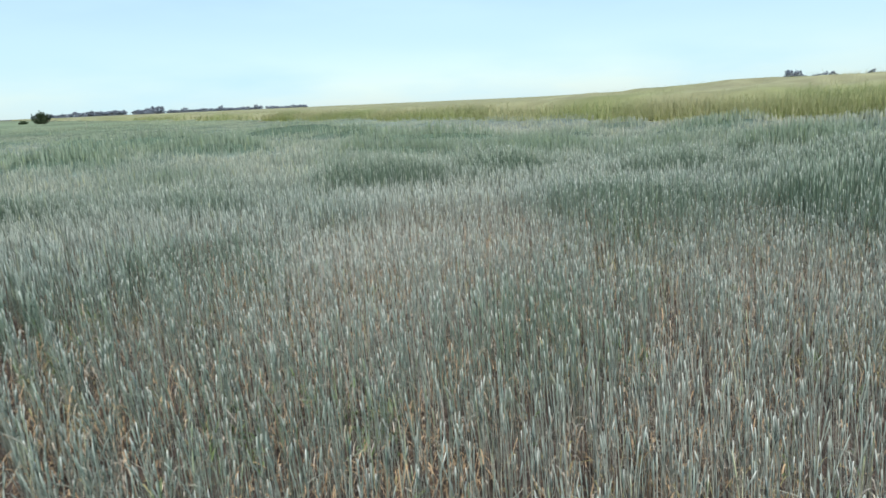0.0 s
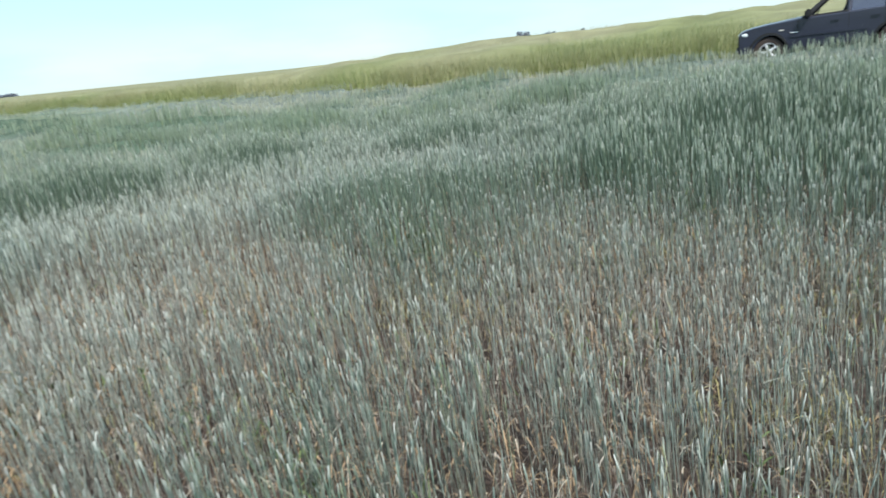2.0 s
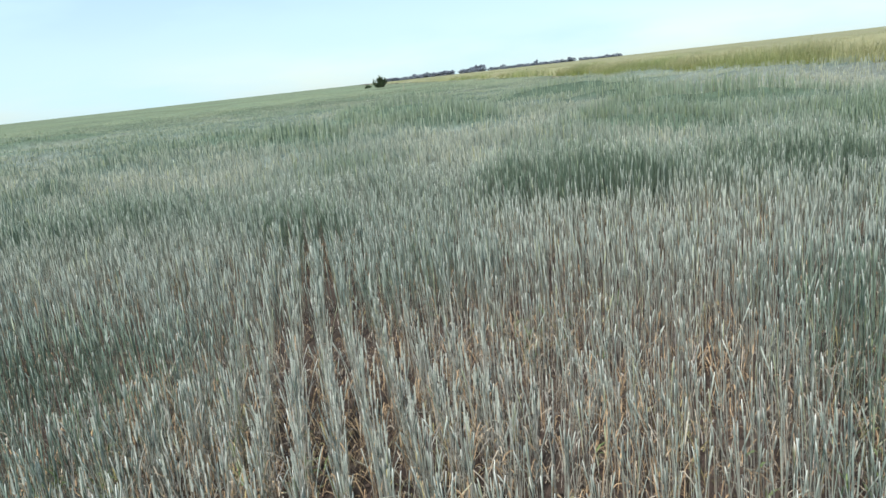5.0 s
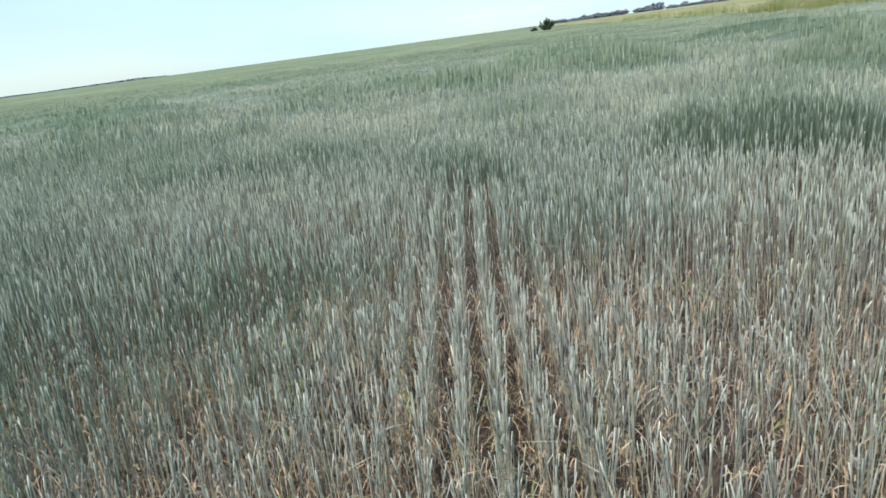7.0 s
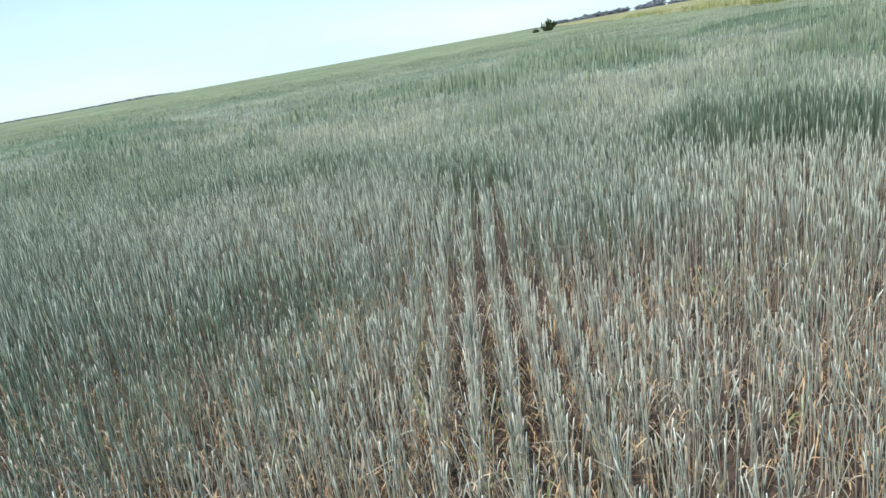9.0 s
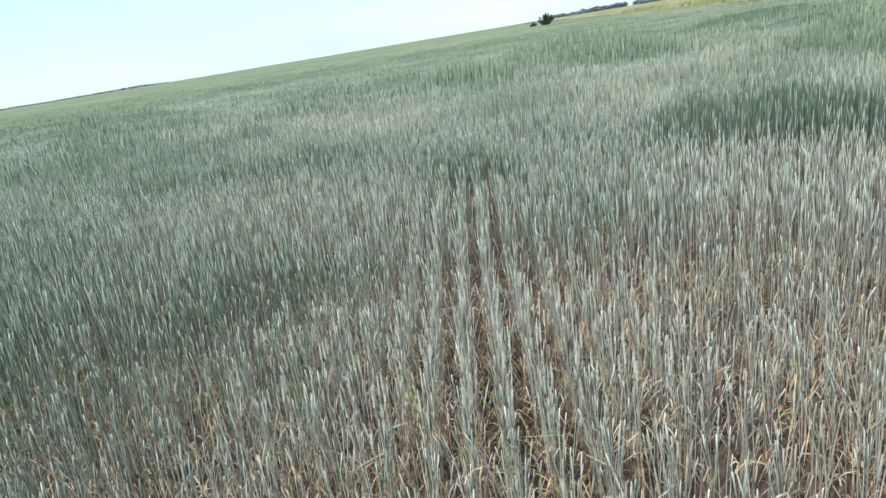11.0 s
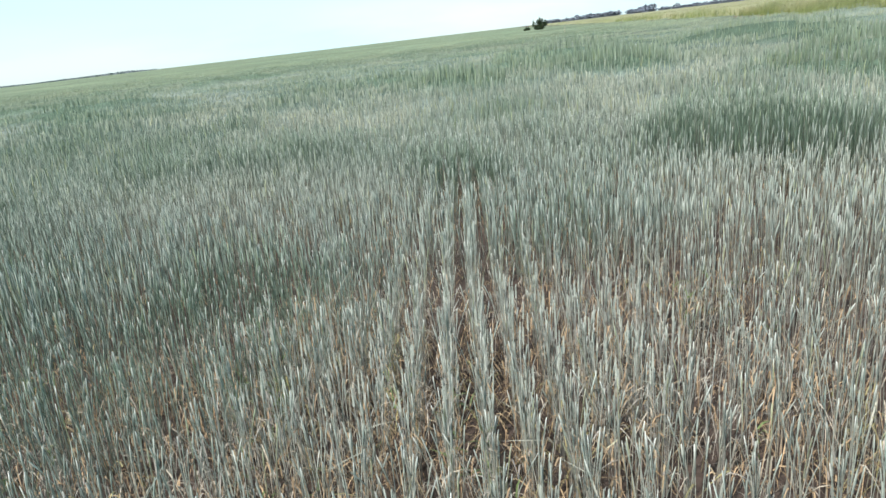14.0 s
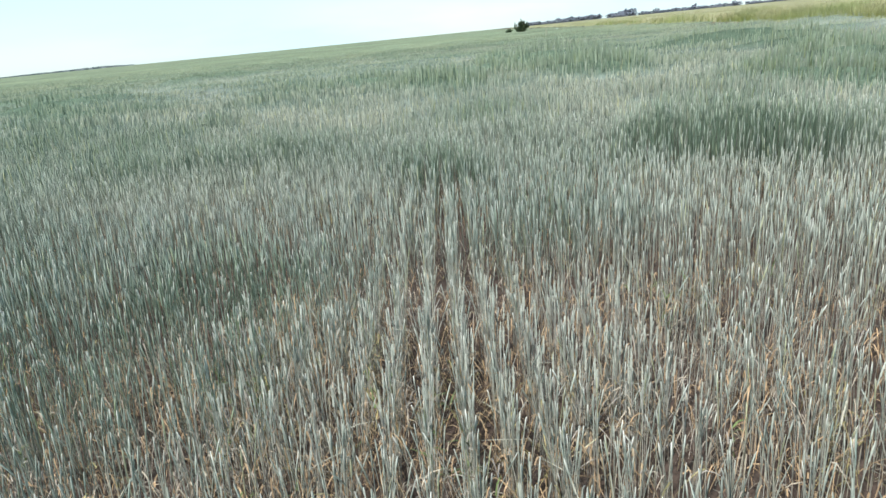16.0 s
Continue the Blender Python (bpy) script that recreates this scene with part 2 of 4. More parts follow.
def stand(x, y):
    """Extra height and greenness of the crop at a place."""
    x, y = np.asarray(x, float), np.asarray(y, float)
    away = smooth(4, 14, np.hypot(x - 0.6, y - 2.5))
    hump = 0.6 * smooth(0.38, 0.66, vnoise(x, y, 2.1, 1)) + 0.4 * smooth(0.4, 0.7, vnoise(x, y, 1.1, 17)) - 0.4
    extra = (0.05 + 0.13 * away) * hump + 0.05 * (vnoise(x, y, 0.8, 2) - 0.5) + (0.06 + 0.06 * away) * (vnoise(x, y, 6.5, 4) - 0.5)
    green = 0.55 * vnoise(x, y, 2.9, 3) + 0.25 * vnoise(x, y, 0.9, 8) - 0.08 + 0.75 * away * hump
    for px, py, a, b, turn, up, g in STANDS:
        c, s = math.cos(radians(turn)), math.sin(radians(turn))
        dx, dy = x - px, y - py
        q = ((dx * c + dy * s) / a) ** 2 + ((-dx * s + dy * c) / b) ** 2
        q = q * (0.7 + 0.6 * vnoise(x, y, 0.6, 9))
        w = np.exp(-q ** 2.2)
        extra, green = extra + 1.6 * up * w, green + g * w
    l, s = track_coords(x, y)
    extra = extra + (0.06 + 0.07 * smooth(2, -3, l) + 0.05 * smooth(5, 1, np.abs(l - 0.5))) * smooth(-4.5, -1.0, s)
    far = smooth(9, 30, np.hypot(x, y - 3))
    return extra, np.clip(green + 0.12 * far - 0.28 * smooth(-8, -2.5, s) * smooth(1, 11, l) + 0.22 * smooth(-9, -5, s) * smooth(5, 0, l), 0, 1)


CROP_H = 0.5
BOW = np.array((-0.04, 0.09))                   # the whole crop leans a little, metres for each metre of height


# ---- mesh building ----
class Sheaf:
    """Gathers quads with a tint for each corner point, for one mesh."""

    def __init__(self):
        self.v, self.f, self.c, self.n = [], [], [], 0

    def add(self, v, f, c):
        self.v.append(v.reshape(-1, 3))
        self.c.append(c.reshape(-1, 3))
        self.f.append(f.reshape(-1, 4) + self.n)
        self.n += v.size // 3

    def tubes(self, base, height, lean, ts, rs, sides, tints):
        """Many bent stems: rings at the fractions ts with radii rs (N x R), tints N x R x 3."""
        N, R = len(base), np.shape(ts)[-1]
        ts = np.broadcast_to(np.asarray(ts, float), (N, R))
        z = np.zeros((N, R, 3))
        z[..., 0] = base[:, None, 0] + lean[:, None, 0] * ts ** 2 + BOW[0] * height[:, None] * ts
        z[..., 1] = base[:, None, 1] + lean[:, None, 1] * ts ** 2 + BOW[1] * height[:, None] * ts
        z[..., 2] = base[:, None, 2] + height[:, None] * ts
        ang = np.random.rand(N)[:, None] * 6.28 + np.arange(sides)[None] * 6.2832 / sides
        rs = np.broadcast_to(np.asarray(rs, float), (N, R))
        v = np.repeat(z[:, :, None, :], sides, 2)
        v[..., 0] += rs[:, :, None] * np.cos(ang)[:, None, :]
        v[..., 1] += rs[:, :, None] * np.sin(ang)[:, None, :]
        quad = []
        for r in range(R - 1):
            for k in range(sides if sides > 2 else 1):
                k2 = (k + 1) % sides
                quad.append((r * sides + k, r * sides + k2, (r + 1) * sides + k2, (r + 1) * sides + k))
        f = np.array(quad)[None] + (np.arange(N) * R * sides)[:, None, None]
        self.add(v, f, np.repeat(np.broadcast_to(tints, (N, R, 3))[:, :, None, :], sides, 2))

    def blades(self, base, turn, length, rise, droop, width, steps, tints):
        """Many ribbons that rise and bend over; tints N x 3 (or N x steps+1 x 3)."""
        N, S = len(base), steps + 1
        t = np.linspace(0, 1, S)[None]
        d = np.stack((np.cos(turn), np.sin(turn)), 1)
        z = np.zeros((N, S, 3))
        out = length[:, None] * (0.35 * t + 0.65 * t ** 2)
        z[..., 0], z[..., 1] = base[:, None, 0] + d[:, None, 0] * out, base[:, None, 1] + d[:, None, 1] * out
        z[..., 2] = base[:, None, 2] + rise[:, None] * t - droop[:, None] * t ** 2
        w = width[:, None] * 0.5 * np.sqrt(np.clip(1.02 - t ** 1.6, 0, 1))
        v = np.repeat(z[:, :, None, :], 2, 2)
        for k, sign in ((0, -1), (1, 1)):
            v[:, :, k, 0] += sign * -d[:, None, 1] * w
            v[:, :, k, 1] += sign * d[:, None, 0] * w
        quad = np.array([(2 * r, 2 * r + 1, 2 * r + 3, 2 * r + 2) for r in range(steps)])
        f = quad[None] + (np.arange(N) * S * 2)[:, None, None]
        c = tints if tints.ndim == 3 else np.repeat(tints[:, None], S, 1)
        self.add(v, f, np.repeat(c[:, :, None, :], 2, 2))

    def mesh(self, name, mat):
        v, f, c = np.concatenate(self.v), np.concatenate(self.f), np.concatenate(self.c)
        me = bpy.data.meshes.new(name)
        me.vertices.add(len(v))
        me.vertices.foreach_set("co", v.astype(np.float32).ravel())
        me.loops.add(f.size)
        me.loops.foreach_set("vertex_index", f.astype(np.int32).ravel())
        me.polygons.add(len(f))
        me.polygons.foreach_set("loop_start", np.arange(0, f.size, 4, dtype=np.int32))
        tint = me.attributes.new("tint", "FLOAT_COLOR", "POINT")
        rgba = np.ones((len(c), 4), np.float32)
        rgba[:, :3] = c
        tint.data.foreach_set("color", rgba.ravel())
        me.materials.append(mat)
        me.update(calc_edges=True)
        me.shade_smooth()
        return me


def mix(a, b, k):
    k = np.asarray(k)[..., None]
    return np.asarray(a) * (1 - k) + np.asarray(b) * k


def grid_mesh(name, X, Y, Z, mat, tints=None, keep=None):
    """A sheet from 2D arrays of points."""
    sh = Sheaf()
    n, m = X.shape
    idx = np.arange(n * m).reshape(n, m)
    f = np.stack((idx[:-1, :-1], idx[1:, :-1], idx[1:, 1:], idx[:-1, 1:]), -1).reshape(-1, 4)
    if keep is not None:
        k = keep.ravel()
        f = f[k[f].all(1)]
    c = np.ones((n, m, 3)) * 0.2 if tints is None else tints
    sh.add(np.stack((X, Y, Z), -1), f, c)
    return sh.mesh(name, mat)


# ---- ground ----
g = np.sinh(np.linspace(-6.2, 6.2, 221)) / math.sinh(6.2) * 2600
GX, GY = np.meshgrid(g, g + 8, indexing="ij")
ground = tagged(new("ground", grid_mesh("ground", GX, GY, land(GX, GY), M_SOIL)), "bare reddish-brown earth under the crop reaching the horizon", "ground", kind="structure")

tl, ts_ = np.meshgrid(np.linspace(-40, 160, 161), np.linspace(-0.2, 2.3, 11), indexing="ij")
TX, TY = TRACK_P[0] + tl * TRACK_U[0] + ts_ * TRACK_N[0], TRACK_P[1] + tl * TRACK_U[1] + ts_ * TRACK_N[1]
rut = -0.03 * (np.exp(-((ts_ - 0.35) / 0.25) ** 2) + np.exp(-((ts_ - 1.75) / 0.25) ** 2))
track = tagged(new("track", grid_mesh("track", TX, TY, land(TX, TY) + 0.03 + rut, M_TRACK)), "dry dirt field track with two wheel ruts", "track", kind="structure")

# ---- the crop ----
ROW_AZ, ROW_GAP, TUFT = -42.5, 0.15, 0.085
ROW_D = np.array((math.sin(radians(ROW_AZ)), math.cos(radians(ROW_AZ))))
ROW_Q = np.array((ROW_D[1], -ROW_D[0]))
WALK_A, WALK_B = np.array((0.0, 0.0)), np.array((0.85, 3.5))

BLUE, GREY, GREEN = np.array((0.225, 0.28, 0.248)), np.array((0.33, 0.365, 0.322)), np.array((0.145, 0.212, 0.152))
MAUVE, OCHRE, WHITE = np.array((0.32, 0.303, 0.285)), np.array((0.32, 0.29, 0.13)), np.array((0.9, 0.91, 0.87))
STRAW, TAWNY, PALE = np.array((0.41, 0.355, 0.28)), np.array((0.34, 0.245, 0.16)), np.array((0.68, 0.70, 0.62))


def from_walk(x, y):
    p = np.stack((x, y), -1)
    ab = WALK_B - WALK_A
    t = np.clip(((p - WALK_A) @ ab) / (ab @ ab), 0, 1)
    return np.linalg.norm(p - WALK_A - t[..., None] * ab, axis=-1)


def ahead(x, y):
    """The part of the plan in front of the walk."""
    left = y > np.minimum(1.0 * np.abs(x) - 0.3, 3.1)
    right = y > np.minimum(0.75 * x + 0.3, 0.42 * x + 1.5)
    return np.where(x < 0.3, left | (y > 3.1), right) & (y > 0.3)


def sow(near, far, density, jitter, front=True):
    """Places of plants in drilled rows between two distances from the walk."""
    lo, hi = np.array((-far - 1, -far - 1)), np.array((far + 2, far + 5))
    cx = np.array([(x, y) for x in (lo[0], hi[0]) for y in (lo[1], hi[1])])
    q, a = cx @ ROW_Q, cx @ ROW_D
    rows = np.arange(math.floor(q.min() / ROW_GAP), math.ceil(q.max() / ROW_GAP))
    count = int((a.max() - a.min()) * density * ROW_GAP)
    A = np.random.rand(len(rows), count) * (a.max() - a.min()) + a.min()
    # plants stand in tufts along the row, each of its own height
    off = lattice(rows, rows * 0 + 3, 61)[:, None]
    tuft = np.floor(A / TUFT + off)
    mid_a = (tuft + 0.5 - off + 0.5 * (lattice(tuft, rows[:, None], 62) - 0.5)) * TUFT
    A = mid_a + (A - mid_a) * 0.68
    size = lattice(tuft, rows[:, None], 63)
    wob = 0.02 * np.sin(A * 1.1 + rows[:, None] * 0.6)
    Q = rows[:, None] * ROW_GAP + wob + np.random.randn(*A.shape) * jitter
    x, y, size = (A * ROW_D[0] + Q * ROW_Q[0]).ravel(), (A * ROW_D[1] + Q * ROW_Q[1]).ravel(), size.ravel()
    d = from_walk(x, y)
    l, s = track_coords(x, y)
    keep = (d >= near) & (d < far) & (s < -0.7 + 0.3 * vnoise(l, l, 1.0, 6))
    if front:
        keep &= ahead(x, y)
    x, y, size = x[keep], y[keep], size[keep]
    extra, green = stand(x, y)
    extra = extra + 0.075 * (size - 0.55)
    thin = np.random.rand(len(x)) < (0.76 + 0.3 * green + 0.3 * (vnoise(x, y, 1.1, 12) - 0.3)) * (0.35 + 1.1 * size)
    return x[thin], y[thin], extra[thin], green[thin]


def crop_tints(green, spread=0.66):
    """Stem and ear colours of each plant."""
    n = len(green)
    k = np.clip(green + np.random.randn(n) * 0.16, 0, 1)
    body = mix(mix(GREY, BLUE, np.clip(k * 2.2, 0, 1)), GREEN, np.clip(k * 1.6 - 0.7, 0, 1))
    body *= (1.01 + spread * (np.random.rand(n) - 0.5))[:, None]
    yellow = (np.random.rand(n) < 0.05)[:, None]
    return np.where(yellow, body * np.array((1.15, 1.1, 0.82)), body)


def white_tips(tip, share):
    """Some ears end in a white tip, a highlight painted into the colour."""
    n = len(tip)
    return mix(tip, WHITE, np.where(np.random.rand(n) < share, 0.45 + 0.55 * np.random.rand(n), 0.1 * np.random.rand(n)))


def on_stem(x, y, z, lean, H, up):
    """The point of each bent stem at the height up."""
    t = (up / H) ** 2
    return np.stack((x + lean[:, 0] * t + BOW[0] * up, y + lean[:, 1] * t + BOW[1] * up, z + up), 1)


def wheat_near(sh, x, y, extra, green):
    n = len(x)
    H = (CROP_H + 0.02 + extra) * (1 - 0.12 * np.abs(np.random.randn(n)) + 0.05 * np.random.randn(n)).clip(0.42, 1.2)
    z = land(x, y)
    base = np.stack((x, y, z - 0.01), 1)
    wild = np.where(np.random.rand(n) < 0.12, 2.6, 1.0)[:, None]
    lean = np.random.randn(n, 2) * 0.026 * wild
    tint = crop_tints(green) * 0.86
    ear = 0.055 + 0.035 * np.random.rand(n)
    k = np.random.rand(n)
    low = mix(mix(MAUVE, STRAW, k ** 2), tint, np.clip(green * 0.9 + 0.1, 0, 0.85)) * (0.7 + 0.5 * np.random.rand(n))[:, None]
    t_ear = 1 - ear / H
    # stem, thicker where the leaf sheath wraps it
    ts = np.stack((np.zeros(n), 0.45 * np.ones(n), t_ear - 0.12, t_ear + 0.02), 1)
    sheath = mix(low, tint, np.full(n, 0.75))
    sh.tubes(base, H, lean, ts, np.array((0.0013, 0.0016, 0.0019, 0.0012)), 3, np.stack((low, mix(low, tint, np.full(n, 0.3)) * 1.1, sheath * 1.08, mix(low, tint, np.full(n, 0.85)) * 1.02), 1))
    # ear of stacked spikelets, blunt at the top
    w = (0.0024 + 0.0012 * np.random.rand(n))[:, None]
    ts = np.stack([t_ear + (1 - t_ear) * q for q in (0.0, 0.16, 0.32, 0.5, 0.8, 1.0)], 1)
    tip = white_tips(mix(tint, PALE, 0.5 * np.random.rand(n)), 0.4)
    head = tint * 1.12
    dim = head * 0.8
    top = mix(head, PALE, 0.25 * np.random.rand(n))
    sh.tubes(base, H, lean, ts, w * np.array((0.35, 1.0, 0.8, 1.08, 0.85, 0.5))[None], 3, np.stack((tint, head, dim, head, mix(top, tip, np.full(n, 0.5)), tip), 1))
    # upright flag leaves
    for share, lo, hi in ((0.5, 0.38, 0.7), (0.3, 0.2, 0.5)):
        p = np.random.rand(n) < share * (0.6 + 0.6 * green)
        m = int(p.sum())
        hb = H[p] * (lo + (hi - lo) * np.random.rand(m))
        sh.blades(on_stem(x[p], y[p], z[p], lean[p], H[p], hb), np.random.rand(m) * 6.28, 0.015 + 0.08 * np.random.rand(m) ** 2, 0.08 + 0.11 * np.random.rand(m), 0.08 * np.random.rand(m) ** 2, 0.002 + 0.0024 * np.random.rand(m), 3, mix(tint[p] * 0.9, STRAW, 0.55 * np.random.rand(m) ** 2))
    # green weeds that climb between the plants, in a few places
    p = np.random.rand(n) < 0.9 * np.clip(4.0 * vnoise(x, y, 0.32, 44) - 2.75, 0, 1) * (0.3 + green)
    m = int(p.sum())
    for i in range(4):
        sh.blades(on_stem(x[p], y[p], z[p], lean[p], H[p], H[p] * (0.2 + 0.45 * np.random.rand(m))), np.random.rand(m) * 6.28, 0.02 + 0.06 * np.random.rand(m), 0.04 + 0.06 * np.random.rand(m), 0.06 * np.random.rand(m), 0.005 + 0.005 * np.random.rand(m), 2, np.array((0.12, 0.165, 0.065)) * (0.7 + 0.6 * np.random.rand(m))[:, None])
    # a few leaves and stalks broken sideways
    p = np.random.rand(n) < 0.02 + 0.02 * green
    m = int(p.sum())
    sh.blades(on_stem(x[p], y[p], z[p], lean[p], H[p], H[p] * (0.5 + 0.35 * np.random.rand(m))), np.random.rand(m) * 6.28, 0.07 + 0.1 * np.random.rand(m), 0.04 * np.random.randn(m), 0.02 * np.random.rand(m), np.full(m, 0.0045), 3, mix(tint[p] * 1.1, STRAW * 1.1, np.full(m, 0.4)))


def dry_litter(sh, x, y, green):
    """Withered lower leaves that curl over in the gaps between the rows."""
    n = len(x)
    z = land(x, y)
    b = np.stack((x + 0.02 * np.random.randn(n), y + 0.02 * np.random.randn(n), z + 0.01 + 0.31 * np.random.rand(n) ** 1.4), 1)
    tint = mix(mix(STRAW * 1.15, MAUVE, np.random.rand(n)), TAWNY, np.random.rand(n) < 0.3)
    weedy = np.clip(2.6 * vnoise(x, y, 0.3, 14) - 1.6, 0, 1)
    golden = np.clip(3.0 * vnoise(x, y, 0.26, 15) - 1.1, 0, 1) * (0.5 + 0.5 * smooth(1.3, 0.3, x))
    tint = mix(tint, OCHRE, np.where(np.random.rand(n) < weedy, 0.85, 0))
    tint = mix(tint, np.array((0.43, 0.30, 0.18)), np.where(np.random.rand(n) < golden * 0.8, 0.9, 0)) * (0.4 + 0.8 * np.random.rand(n))[:, None]
    sh.blades(b, np.random.rand(n) * 6.28, 0.05 + 0.09 * np.random.rand(n), 0.07 + 0.09 * np.random.rand(n), 0.13 + 0.16 * np.random.rand(n), 0.0022 + 0.004 * np.random.rand(n), 4, tint)


def wheat_mid(sh, x, y, extra, green):
    n = len(x)
    H = (CROP_H + 0.02 + extra) * (1 - 0.10 * np.abs(np.random.randn(n)) + 0.05 * np.random.randn(n)).clip(0.5, 1.2)
    z = land(x, y)
    base = np.stack((x, y, z), 1)
    lean = np.random.randn(n, 2) * 0.024
    tint = crop_tints(green)
    tint = tint * mix(np.ones(3), np.array((1.02, 1.01, 0.95)), smooth(4, 8, from_walk(x, y)))
    # greener in the stands; stems also darkened below ears, painting in shaded gaps
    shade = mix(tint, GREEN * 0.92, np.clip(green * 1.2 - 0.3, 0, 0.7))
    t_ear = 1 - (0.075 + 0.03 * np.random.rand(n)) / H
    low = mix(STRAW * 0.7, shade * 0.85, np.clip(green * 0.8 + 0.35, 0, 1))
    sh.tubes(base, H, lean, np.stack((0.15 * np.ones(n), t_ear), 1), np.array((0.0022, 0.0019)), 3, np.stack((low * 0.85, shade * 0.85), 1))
    tip = white_tips(mix(tint, PALE, 0.4 * np.random.rand(n)), 0.13)
    ts = np.stack([t_ear + (1 - t_ear) * k for k in (0.0, 0.45, 1.0)], 1)
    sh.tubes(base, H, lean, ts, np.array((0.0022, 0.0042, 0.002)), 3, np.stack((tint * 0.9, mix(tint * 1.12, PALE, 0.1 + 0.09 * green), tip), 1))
    p = np.random.rand(n) < 0.3 + 0.5 * green
    m = int(p.sum())
    hb = H[p] * (0.4 + 0.3 * np.random.rand(m))
    sh.blades(on_stem(x[p], y[p], z[p], lean[p], H[p], hb), np.random.rand(m) * 6.28, 0.02 + 0.06 * np.random.rand(m), 0.11 + 0.10 * np.random.rand(m), 0.05 * np.random.rand(m), np.full(m, 0.0065), 2, shade[p] * 0.9)


def wheat_far(sh, x, y, extra, green, wide, sides=3):
    n = len(x)
    H = (CROP_H + extra) * (1 + 0.07 * np.random.randn(n)).clip(0.7, 1.12)
    base = np.stack((x, y, land(x, y)), 1)
    lean = np.random.randn(n, 2) * 0.035
    tint = crop_tints(green, 0.35)
    away = from_walk(x, y)
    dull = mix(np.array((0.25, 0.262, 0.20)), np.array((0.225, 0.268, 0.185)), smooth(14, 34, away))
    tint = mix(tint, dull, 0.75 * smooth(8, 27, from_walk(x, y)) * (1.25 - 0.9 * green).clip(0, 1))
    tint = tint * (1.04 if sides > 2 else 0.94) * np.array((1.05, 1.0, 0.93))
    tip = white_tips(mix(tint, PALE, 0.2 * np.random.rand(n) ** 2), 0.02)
    # each stalk's colour dims to its foot, a painted stand-in for inner shade
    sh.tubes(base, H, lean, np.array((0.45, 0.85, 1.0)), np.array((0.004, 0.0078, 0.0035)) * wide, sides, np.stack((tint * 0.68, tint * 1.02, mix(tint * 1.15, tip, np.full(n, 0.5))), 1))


CROP_LABEL = "thin grey-green cereal crop in drilled rows, drought-stressed with tawny lower leaves"
sh = Sheaf()
wheat_near(sh, *sow(0.0, 3.4, 455, 0.013))
tagged(new("wheat_crop", sh.mesh("wheat_crop", M_WHEAT)), CROP_LABEL, "wheat", kind="stuff")

sh = Sheaf()
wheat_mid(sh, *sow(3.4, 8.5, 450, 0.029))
tagged(new("wheat_crop", sh.mesh("wheat_crop", M_WHEAT)), CROP_LABEL, "wheat", kind="stuff")

sh = Sheaf()
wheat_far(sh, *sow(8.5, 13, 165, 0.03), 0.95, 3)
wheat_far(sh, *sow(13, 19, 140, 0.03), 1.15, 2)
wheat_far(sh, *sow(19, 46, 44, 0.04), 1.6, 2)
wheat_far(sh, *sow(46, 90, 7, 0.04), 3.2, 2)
for reach, thick, fat in (((0.5, 5.0), 230, 0.7), ((5.0, 9.0), 110, 1.0)):
    behind = sow(*reach, thick, 0.024, front=False)
    out = ~ahead(behind[0], behind[1])
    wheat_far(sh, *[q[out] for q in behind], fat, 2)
tagged(new("wheat_crop", sh.mesh("wheat_crop", M_WHEAT)), "dense grey-green cereal crop with taller dark green stands", "wheat", kind="stuff")

sh = Sheaf()
lx, ly, le, lg = sow(0.0, 3.4, 1950, 0.045)
heap = vnoise(lx, ly, 0.2, 18) + 0.5 * vnoise(lx, ly, 0.6, 19) > 0.62 - 0.28 * smooth(0.6, -0.6, lx) * smooth(3.0, 3.9, ly) + 0.2 * np.random.randn(len(lx))
dry_litter(sh, lx[heap], ly[heap], lg[heap])
lx, ly, le, lg = sow(3.4, 6.5, 560, 0.045)
dry_litter(sh, lx, ly, lg)
lx, ly, le, lg = sow(0.4, 6.0, 130, 0.05, front=False)
out = ~ahead(lx, ly)
dry_litter(sh, lx[out], ly[out], lg[out])
tagged(new("dry_leaves", sh.mesh("dry_leaves", M_DRY)), "withered tawny leaves curled between the crop rows", "dry leaves", kind="stuff")

# the closed canopy of the crop farther off
g = np.sinh(np.linspace(-5.6, 5.6, 451)) / math.sinh(5.6) * 1500
CX, CY = np.meshgrid(g, g + 4, indexing="ij")
cd = from_walk(CX, CY)
extra, green = stand(CX, CY)
cl, cs = track_coords(CX, CY)
fill = 0.68 * smooth(4.0, 14, cd) + 0.17 * smooth(15, 32, cd) + 0.1 * smooth(30, 90, cd)
rough = (0.07 * (vnoise(CX, CY, 0.3, 20) - 0.5) + 0.07 * (vnoise(CX, CY, 0.9, 21) - 0.5)) * smooth(120, 20, cd)
CZ = land(CX, CY) + (CROP_H + extra) * fill + rough
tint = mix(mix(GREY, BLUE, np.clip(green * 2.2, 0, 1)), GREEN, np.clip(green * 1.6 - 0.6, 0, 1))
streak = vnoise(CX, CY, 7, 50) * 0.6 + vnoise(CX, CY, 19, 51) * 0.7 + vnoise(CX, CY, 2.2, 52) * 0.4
# whole tint dimmed: the shade between stalks is painted into the sheet
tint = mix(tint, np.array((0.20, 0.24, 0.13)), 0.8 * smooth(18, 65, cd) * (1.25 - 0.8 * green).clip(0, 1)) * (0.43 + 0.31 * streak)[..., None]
# more of this painted shade, strongest 16 to 40 m off
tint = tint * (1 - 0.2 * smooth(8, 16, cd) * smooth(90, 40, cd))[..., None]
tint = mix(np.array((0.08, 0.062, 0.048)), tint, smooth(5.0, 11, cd))
